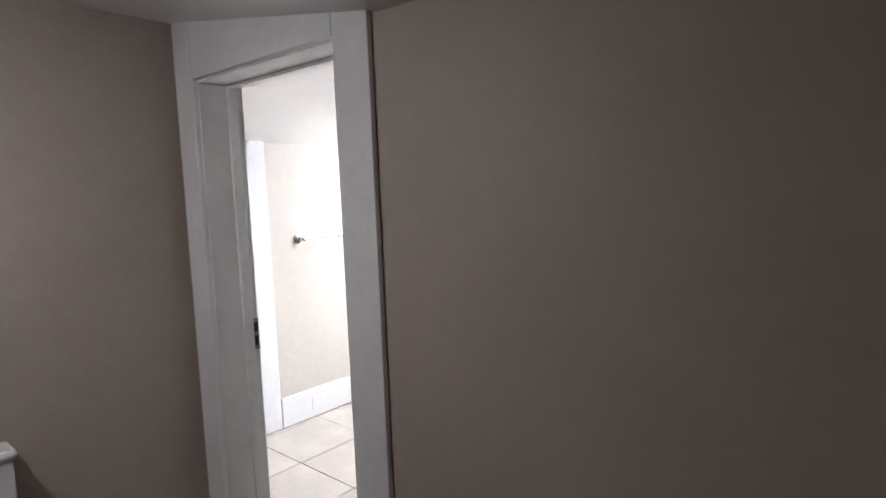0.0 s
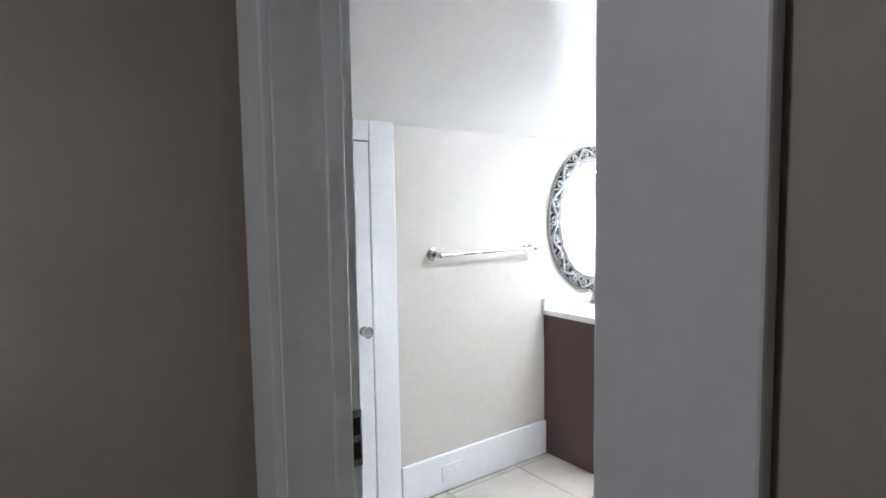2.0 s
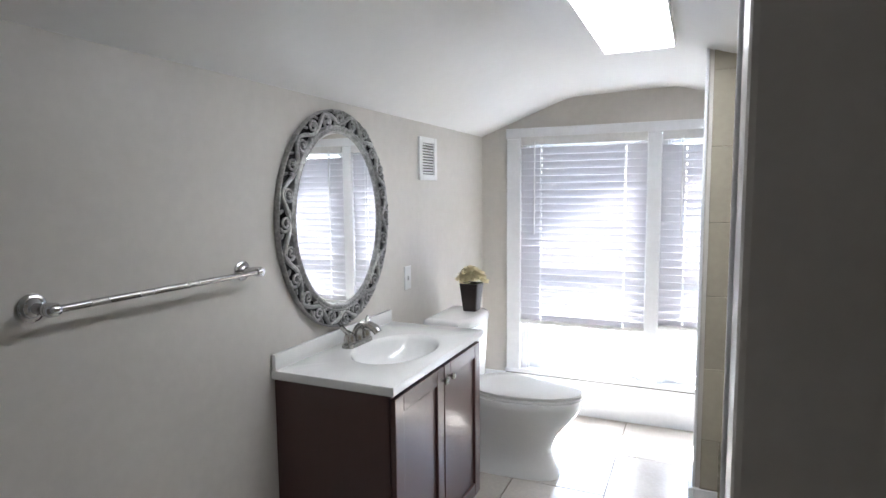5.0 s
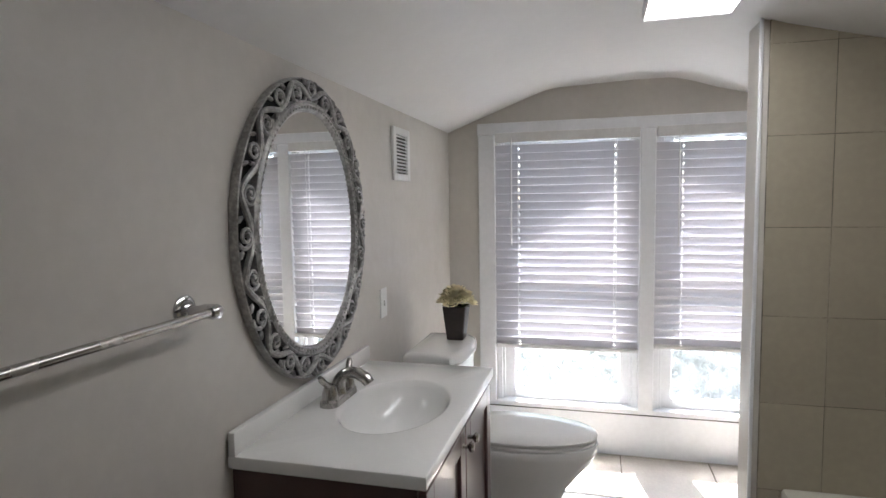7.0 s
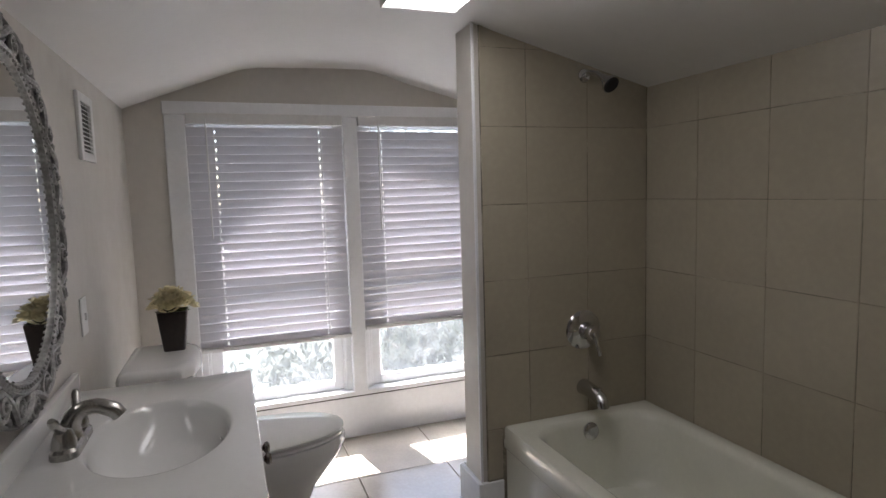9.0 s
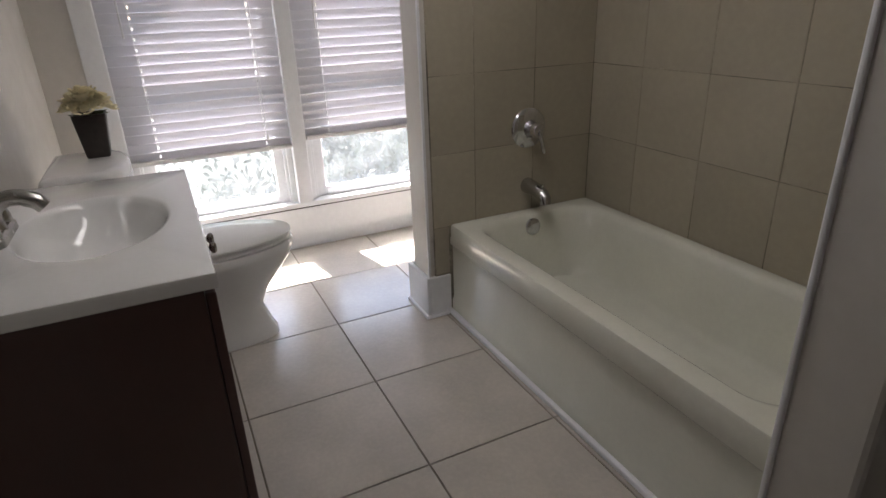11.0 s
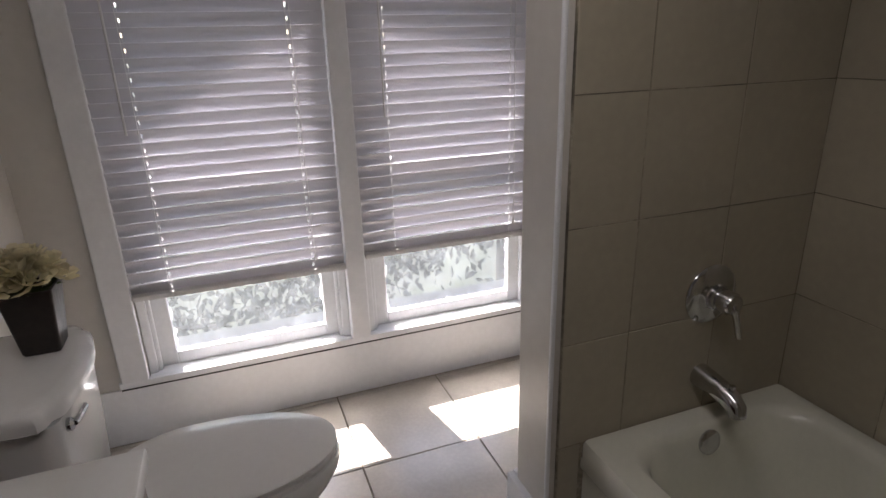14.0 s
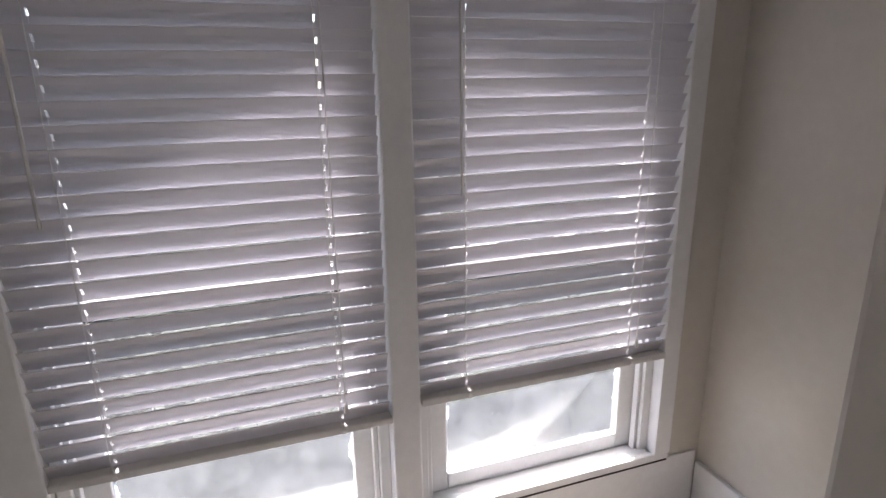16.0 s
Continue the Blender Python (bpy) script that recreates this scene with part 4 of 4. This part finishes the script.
    part("lever_boss", lathe(bmesh.new(), [(0.014, 0), (0.014, 0.008), (0.008, 0.013), (0, 0.014)], pose(tx - 0.13, -0.285, 0.72, 90), 14), M_CHROME, h)
    return t


toilet()


def flower_pot():
    x, y, z = 1.325, -0.222, 0.7995
    f = thing("flower_pot", x, y, z, "cream silk flowers in a dark tapered square pot on the tank", "flower pot")
    r = lambda h, s, rr: rounded(x, y, z + h * 1.13, s * 1.0, s * 1.0, rr, 3)
    part("pot", loft(bmesh.new(), [r(0.0, 0.034, 0.006), r(0.004, 0.037, 0.007), r(0.125, 0.051, 0.008), r(0.13, 0.051, 0.008), r(0.13, 0.045, 0.006), r(0.115, 0.043, 0.006)]), M_POT, f)
    part("moss", lathe(bmesh.new(), [(0.044, 0), (0.03, 0.012), (0, 0.018)], pose(x, y, z + 0.126), 12), M_LEAF, f)
    rng = random.Random(4)
    heads = [(0, 0, 0.188), (0.045, 0.012, 0.176), (-0.046, 0.005, 0.176), (0.012, 0.046, 0.174), (0.0, -0.048, 0.172), (0.05, -0.036, 0.158), (-0.052, -0.03, 0.156), (-0.042, 0.046, 0.158), (0.054, 0.04, 0.156), (0.075, 0.0, 0.148), (-0.076, 0.008, 0.148), (0.0, 0.07, 0.15), (0.004, -0.074, 0.148)]
    for hx, hy, hz in heads:
        bm = bmesh.new()
        for ring_no, (count, rad, lift, size) in enumerate(((5, 0.004, 0.95, 0.018), (7, 0.012, 0.6, 0.023), (8, 0.02, 0.15, 0.025))):
            for k in range(count):
                a = k * math.tau / count + rng.uniform(-0.3, 0.3) + ring_no * 0.5
                m = Matrix.Translation((x + hx * 0.7, y + hy * 0.7, z + 0.144 + (hz - 0.13) * 1.2)) @ Matrix.Rotation(math.atan2(math.hypot(hx, hy), 0.12), 4, Vector((-hy, hx, 0.0001)).normalized()) @ Matrix.Rotation(a, 4, "Z") @ Matrix.Translation((rad, 0, 0)) @ Matrix.Rotation(-lift - rng.uniform(0, 0.4), 4, "Y") @ Matrix.Diagonal((size * rng.uniform(0.85, 1.15), size * 0.85, size, 1))
                pts = [(0, -0.35, 0.0), (0.5, -0.75, 0.12), (1.0, -0.5, 0.3), (1.12, 0.0, 0.22), (1.0, 0.5, 0.3), (0.5, 0.75, 0.12), (0, 0.35, 0.0)]
                vs = [bm.verts.new(m @ Vector(p)) for p in pts]
                mid = bm.verts.new(m @ Vector((0.55, 0, -0.06)))
                for q in range(7):
                    bm.faces.new((vs[q], vs[(q + 1) % 7], mid))
        part("blossom", bm, M_PETAL, f)
    bm = bmesh.new()
    for k in range(16):
        a = k * math.tau / 16 + rng.uniform(-0.2, 0.2)
        m = Matrix.Translation((x, y, z + 0.139)) @ Matrix.Rotation(a, 4, "Z") @ Matrix.Translation((0.03, 0, 0)) @ Matrix.Rotation(rng.uniform(-0.6, -0.1), 4, "Y") @ Matrix.Diagonal((0.032, 0.014, 0.02, 1))
        vs = [bm.verts.new(m @ Vector(p)) for p in ((0, 0, 0), (0.5, -0.7, 0.2), (1.1, 0, 0.0), (0.5, 0.7, 0.2))]
        c = bm.verts.new(m @ Vector((0.5, 0, -0.05)))
        for q in range(4):
            bm.faces.new((vs[q], vs[(q + 1) % 4], c))
    part("leaves", bm, M_LEAF, f)
    return f


flower_pot()


# ---- tub and its fittings ----
def bathtub():
    x0, x1, y0, y1, top = -0.476, 1.018, -1.424, -2.122, 0.41
    t = thing("bathtub", (x0 + x1) / 2, (y0 + y1) / 2, 0, "white enamelled alcove bathtub, empty", "bathtub")
    cx, cy = (x0 + x1) / 2, (y0 + y1) / 2
    hx, hy = (x1 - x0) / 2, abs(y1 - y0) / 2
    def r(z, ix, iy, rad, dx=0.0, dy=0.0):
        return rounded(cx + dx, cy + dy, z, hx - ix, hy - iy, rad, 8)
    rings = [r(0.35, 0.0, 0.0, 0.01), r(0.398, 0.0, 0.0, 0.01), r(0.408, 0.004, 0.004, 0.012), r(top, 0.012, 0.012, 0.016), r(top, 0.06, 0.055, 0.10, 0.0, -0.012),
             r(top - 0.006, 0.07, 0.066, 0.12, 0, -0.012), r(top - 0.03, 0.082, 0.078, 0.13, 0.002, -0.012), r(0.25, 0.11, 0.095, 0.14, 0.008, -0.012), r(0.15, 0.135, 0.115, 0.15, 0.02, -0.012), r(0.118, 0.16, 0.145, 0.14, 0.03, -0.012), r(0.11, 0.21, 0.19, 0.1, 0.03, -0.012)]
    part("basin", loft(bmesh.new(), rings, False, True), M_TUB, t)
    # apron: a slightly recessed skirt under the rim
    bm = prism(bmesh.new(), [(y0, 0.352), (y0, 0.322), (y0 - 0.003, 0.316), (y0 - 0.010, 0.312), (y0 - 0.010, 0.075), (y0 - 0.003, 0.06), (y0 - 0.003, 0.0), (y0 - 0.05, 0.0), (y0 - 0.05, 0.352)], "x", x0, x1)
    part("apron", bm, M_TUB, t)
    part("overflow_plate", lathe(bmesh.new(), [(0.036, 0), (0.036, 0.005), (0.03, 0.010), (0.012, 0.011), (0, 0.012)], pose(0.932, -1.777, 0.358, 0, -80), 24), M_CHROME, t, "round chrome overflow plate")
    part("drain", lathe(bmesh.new(), [(0.021, 0), (0.021, 0.002), (0.015, 0.004), (0, 0.005)], pose(0.775, -1.80, 0.1105), 20), M_CHROME, t)
    return t


bathtub()


def shower_valve():
    v = thing("shower_valve", 1.018, -1.80, 0.762, "chrome single-lever tub and shower valve", "faucet")
    part("escutcheon", lathe(bmesh.new(), [(0.0, 0), (0.082, 0), (0.083, 0.004), (0.076, 0.012), (0.05, 0.018), (0.036, 0.022), (0.034, 0.045), (0, 0.045)], pose(1.018, -1.80, 0.762, 0, -90), 36), M_CHROME, v)
    h = part("handle_hub", lathe(bmesh.new(), [(0.03, 0), (0.031, 0.03), (0.025, 0.042), (0, 0.046)], pose(0.976, -1.80, 0.762, 0, -90), 24), M_CHROME, v)
    part("lever", tube(bmesh.new(), bezier((0.945, -1.80, 0.765), (0.93, -1.80, 0.75), (0.932, -1.81, 0.72), (0.925, -1.818, 0.672), 8), [0.014, 0.014, 0.013, 0.011, 0.0095, 0.009, 0.009, 0.0095, 0.008], 10), M_CHROME, h)
    return v


shower_valve()
_sp = thing("tub_spout", 1.018, -1.80, 0.50, "chrome tub spout on the tiled wall", "spout")
part("spout_body", tube(bmesh.new(), [(1.016, -1.80, 0.517), (0.985, -1.80, 0.517), (0.94, -1.80, 0.513), (0.90, -1.80, 0.503), (0.882, -1.80, 0.49), (0.876, -1.80, 0.468)], [0.034, 0.031, 0.029, 0.027, 0.025, 0.022], 18), M_CHROME, _sp)
part("diverter_knob", lathe(bmesh.new(), [(0.005, 0), (0.005, 0.012), (0.008, 0.014), (0.008, 0.02), (0, 0.022)], pose(0.905, -1.80, 0.525), 12), M_CHROME, _sp)
_sh = thing("overhead_shower", 1.018, -1.81, 1.80, "dark-faced chrome shower head on a short arm", "shower head")
part("flange", lathe(bmesh.new(), [(0.028, 0), (0.026, 0.006), (0.012, 0.01), (0, 0.01)], pose(1.018, -1.81, 1.80, 0, -90), 20), M_CHROME, _sh)
part("arm", tube(bmesh.new(), [(1.015, -1.81, 1.80), (0.97, -1.81, 1.803), (0.93, -1.812, 1.793), (0.90, -1.815, 1.772)], 0.010, 12), M_CHROME, _sh)
_h = part("head", lathe(bmesh.new(), [(0.012, 0), (0.016, 0.02), (0.03, 0.045), (0.034, 0.052), (0.034, 0.062), (0, 0.062)], look((0.902, -1.814, 1.775), (0.80, -1.83, 1.69)) @ pose(0, 0, 0, 180), 24), M_CHROME, _sh)
part("nozzle_face", lathe(bmesh.new(), [(0.031, 0.0625), (0.029, 0.066), (0, 0.067)], look((0.902, -1.814, 1.775), (0.80, -1.83, 1.69)) @ pose(0, 0, 0, 180), 24), M_DARK, _h)


# ---- ceiling light ----
def ceiling_light():
    x0, x1, y0, y1, z = -0.31, 0.92, -0.953, -1.212, 1.967
    c = thing("ceiling_light", (x0 + x1) / 2, (y0 + y1) / 2, z, "long white fluorescent ceiling light, switched on", "ceiling light")
    part("tray", boxes(((x0 - 0.005, y0 + 0.004, z + 0.012), (x1 + 0.005, y1 - 0.004, FLAT + 0.004)), bevel=0.004), M_PLASTIC, c)
    part("diffuser", boxes(((x0 + 0.02, y0 - 0.003, z), (x1 - 0.02, y1 + 0.003, z + 0.0115)), bevel=0.005, seg=3), M_LAMP, c, "glowing white diffuser")
    # lips added to stop the diffuser's sideways light reaching the alcove top
    for a, b in ((y0 + 0.004, y0 - 0.002), (y1 + 0.002, y1 - 0.004)):
        part("light_lip", boxes(((x0 + 0.02, a, z - 0.001), (x1 - 0.02, b, z + 0.0118)), bevel=0.001), M_PLASTIC, c)
    for a, b in ((x0, x0 + 0.019), (x1 - 0.019, x1)):
        part("end_cap", boxes(((a, y0 + 0.003, z - 0.003), (b, y1 - 0.003, z + 0.0115)), bevel=0.004), M_PLASTIC, c)
    return c


ceiling_light()


# ---- hallway ----
_lamp = thing("hall_ceiling_light", -3.1, -1.8, 1.918, "small frosted ceiling light in the hallway", "ceiling light")
part("base", lathe(bmesh.new(), [(0.09, 0), (0.09, 0.02), (0, 0.02)], pose(-3.1, -1.8, 1.918), 24), M_PLASTIC, _lamp)
M_HLAMP = M_LAMP.copy()
M_HLAMP.node_tree.nodes["Principled BSDF"].inputs["Emission Color"].default_value = (1.0, 0.91, 0.83, 1)
M_HLAMP.node_tree.nodes["Principled BSDF"].inputs["Emission Strength"].default_value = 0.95
part("globe", lathe(bmesh.new(), [(0, -0.06), (0.05, -0.05), (0.08, -0.02), (0.085, 0.0), (0, 0.0)], pose(-3.1, -1.8, 1.918), 24), M_HLAMP, _lamp)
_np = thing("newel_post", -2.60, -1.15, 0, "white painted square stair newel post", "newel post")
part("post", boxes(((-2.655, -1.115, 0), (-2.565, -1.205, 0.77)), bevel=0.006), M_TRIM, _np)
part("cap", boxes(((-2.665, -1.105, 0.77), (-2.555, -1.215, 0.80)), bevel=0.012), M_TRIM, _np)
_dd = thing("dark_door", -2.95, -0.98, 0, "dark brown stained door standing at the landing", "door")
part("door_leaf", boxes(((-3.5, -0.98, 0.01), (-2.63, -1.02, 1.9)), bevel=0.003), M_BROWN, _dd)

# ---- outside ----
GZ = -3.2
bm = bmesh.new()
vs = [bm.verts.new(p) for p in ((-400, -400, GZ), (400, -400, GZ), (400, 400, GZ), (-400, 400, GZ))]
bm.faces.new(vs)
tagged(link("ground", bm, M_GRASS), "green summer lawn seen through hazy glass", "ground", kind="structure")
bm = prism(bmesh.new(), [(X_OUT, 0.06), (3.15, -0.08), (3.15, -0.2), (X_OUT, -0.06)], "y", 1.5, -4.0)
tagged(link("porch_roof", bm, M_ROOF), "pale low porch roof below the windows", "roof", kind="structure")


# unseen gable-shaped overhang, added and outlined to shade the upper blinds
bm = prism(bmesh.new(), [(0.35, 1.62), (-0.14, 1.93), (-0.73, 2.31), (-0.95, 2.39), (-1.7, 2.17), (-2.6, 1.87), (-2.6, 2.0), (-0.95, 2.55), (0.35, 1.75)], "x", X_OUT + 0.004, X_OUT + 0.6)
tagged(link("roof_shade_caster", bm, M_CASTER), "unseen white overhang added to shade the upper blinds", "roof", kind="structure")


def tree(x, y, height, spread, seed, lo=0.22, hi=0.75, leaves=5200):
    rng = random.Random(seed)
    t = thing("tree", x, y, GZ, "leafy green tree outside the window", "tree", "trees outside")
    bm = bmesh.new()
    tube(bm, [(x, y, GZ), (x + 0.05, y, GZ + height * 0.25), (x - 0.05, y + 0.1, GZ + height * 0.5), (x, y, GZ + height * 0.8)], [0.22, 0.17, 0.12, 0.04], 10)
    tips = []
    for k in range(11):
        a, h = rng.uniform(0, math.tau), rng.uniform(lo, hi)
        b = (x, y, GZ + height * h)
        e = (x + math.cos(a) * spread * rng.uniform(0.5, 0.9), y + math.sin(a) * spread * rng.uniform(0.5, 0.9), GZ + height * (h + rng.uniform(0.05, 0.25) * 4.2 / max(height, 4.2)))
        m = tuple((p + q) / 2 + (0.15 if i == 2 else 0) for i, (p, q) in enumerate(zip(b, e)))
        tube(bm, [b, m, e], [0.07, 0.045, 0.015], 6)
        tips += [m, e]
    part("trunk", bm, M_BARK, t)
    verts, faces = [], []
    for k in range(leaves):
        c = rng.choice(tips)
        p = Vector(c) + Vector((rng.gauss(0, 0.42), rng.gauss(0, 0.42), rng.gauss(0, 0.34))) * spread / 2.2
        m = Matrix.Translation(p) @ Euler((rng.uniform(0, 6.3), rng.uniform(0, 6.3), rng.uniform(0, 6.3))).to_matrix().to_4x4()
        s = rng.uniform(0.05, 0.1)
        i = len(verts)
        verts += [m @ Vector(q) for q in ((-s, 0, 0), (0, -s * 0.5, 0.01), (s, 0, 0), (0, s * 0.5, 0.01))]
        faces.append((i, i + 1, i + 2, i + 3))
    me = bpy.data.meshes.new("crown")
    me.from_pydata(verts, [], faces)
    me.materials.append(M_FOLIAGE)
    o = new("crown", me)
    o.parent = t
    o.matrix_parent_inverse = t.matrix_basis.inverted()
    tagged(o, "uneven crown of small leaves")
    return t


tree(7.4, 0.9, 4.2, 2.0, 3)
tree(7.8, -2.4, 4.0, 2.1, 8)
tree(9.5, -5.5, 5.0, 2.4, 12)
tree(10.5, 3.6, 5.5, 2.4, 15)

# ---- floor and wall tiles ----
def piece(name, sx, sy, material, parent, m, cache={}):
    """One tile lying in its own plane, top face at local z = 0; equal sizes share a mesh."""
    key = (name, round(sx, 3), round(sy, 3), material.name)
    if key not in cache:
        bm = bmesh.new()
        d, h = 0.0013, 0.009
        lo = [bm.verts.new(p) for p in ((-sx / 2, -sy / 2, -h), (sx / 2, -sy / 2, -h), (sx / 2, sy / 2, -h), (-sx / 2, sy / 2, -h))]
        mi = [bm.verts.new((v.co.x, v.co.y, -0.0018)) for v in lo]
        hi = [bm.verts.new((v.co.x - math.copysign(d, v.co.x), v.co.y - math.copysign(d, v.co.y), 0)) for v in lo]
        bm.faces.new(hi)
        for a, b in ((lo, mi), (mi, hi)):
            for k in range(4):
                bm.faces.new((a[k], a[(k + 1) % 4], b[(k + 1) % 4], b[k]))
        bm.normal_update()
        me = bpy.data.meshes.new(name)
        bm.to_mesh(me)
        bm.free()
        me.materials.append(material)
        cache[key] = me
    o = new(name, cache[key])
    o.parent = parent
    o.matrix_parent_inverse = parent.matrix_basis.inverted()
    o.matrix_basis = m
    return o


rng = random.Random(11)


def grid(parent, material, us, vs, gap, place, lips=0.0012):
    """Tiles between the joint lines us and vs; place(u, v, proud, twist) gives a tile's pose."""
    for a, b in zip(us, us[1:]):
        for c, d in zip(vs, vs[1:]):
            if b - a < 0.015 or d - c < 0.015:
                continue
            piece("tile", b - a - gap, d - c - gap, material, parent, place((a + b) / 2, (c + d) / 2, rng.uniform(-lips, lips)))


def joints(lo, hi, first, step):
    k = math.ceil((lo - first) / step)
    out = [lo]
    while first + k * step < hi - 0.01:
        v = first + k * step
        if v > lo + 0.01:
            out.append(v)
        k += 1
    return out + [hi]


grid(floor, M_FLOOR, joints(X_DOOR1, 2.03, 0.227, 0.4655)[:-1] + [2.077, 2.102], joints(-2.14, -0.02, -0.947, 0.446), 0.005,
     lambda u, v, p: pose(u, v, 0.0 + p * 0.4, rng.uniform(-0.08, 0.08), rng.uniform(-0.08, 0.08)))

def tile_backing(name, a, b, label):
    return structure(name, boxes((a, b)), M_WGROUT, label)


TOP = 1.97
south = tile_backing("wall_tiles_back", (-0.478, Y_BACK + 0.002, 0.395), (1.028, -2.1262, TOP), "beige square wall tile over the tub")
east = tile_backing("wall_tiles_faucet", (1.029, -1.352, 0.02), (1.0192, -2.1262, TOP), "beige square wall tile behind the faucet")
west = tile_backing("wall_tiles_head", (-0.479, -1.372, 0.02), (-0.4692, -2.1262, TOP), "beige square wall tile at the tub's head")
rows = [0.40, 0.702, 1.0, 1.297, 1.596, 1.89, TOP]
grid(south, M_WTILE, [-0.473, -0.198, 0.113, 0.424, 0.735, 1.022], rows, 0.0022,
     lambda u, v, p: pose(u, -2.1245 + p * 0.5, v, -90, 0, 0) @ pose(0, 0, 0, rng.uniform(-0.07, 0.07), rng.uniform(-0.07, 0.07)))
grid(east, M_WTILE, [-2.122, -1.826, -1.546, -1.352], rows, 0.0022,
     lambda u, v, p: Matrix.Translation((1.0175 + p * 0.5, u, v)) @ Euler((radians(90), 0, radians(-90))).to_matrix().to_4x4() @ pose(0, 0, 0, rng.uniform(-0.07, 0.07), rng.uniform(-0.07, 0.07)))
grid(east, M_WTILE, [-1.42, -1.352], [0.19, 0.40], 0.004,
     lambda u, v, p: Matrix.Translation((1.0175 + p * 0.5, u, v)) @ Euler((radians(90), 0, radians(-90))).to_matrix().to_4x4())
grid(west, M_WTILE, [-2.122, -1.826, -1.546, -1.372], rows, 0.0022,
     lambda u, v, p: Matrix.Translation((-0.4675 + p * 0.5, u, v)) @ Euler((radians(90), 0, radians(90))).to_matrix().to_4x4())
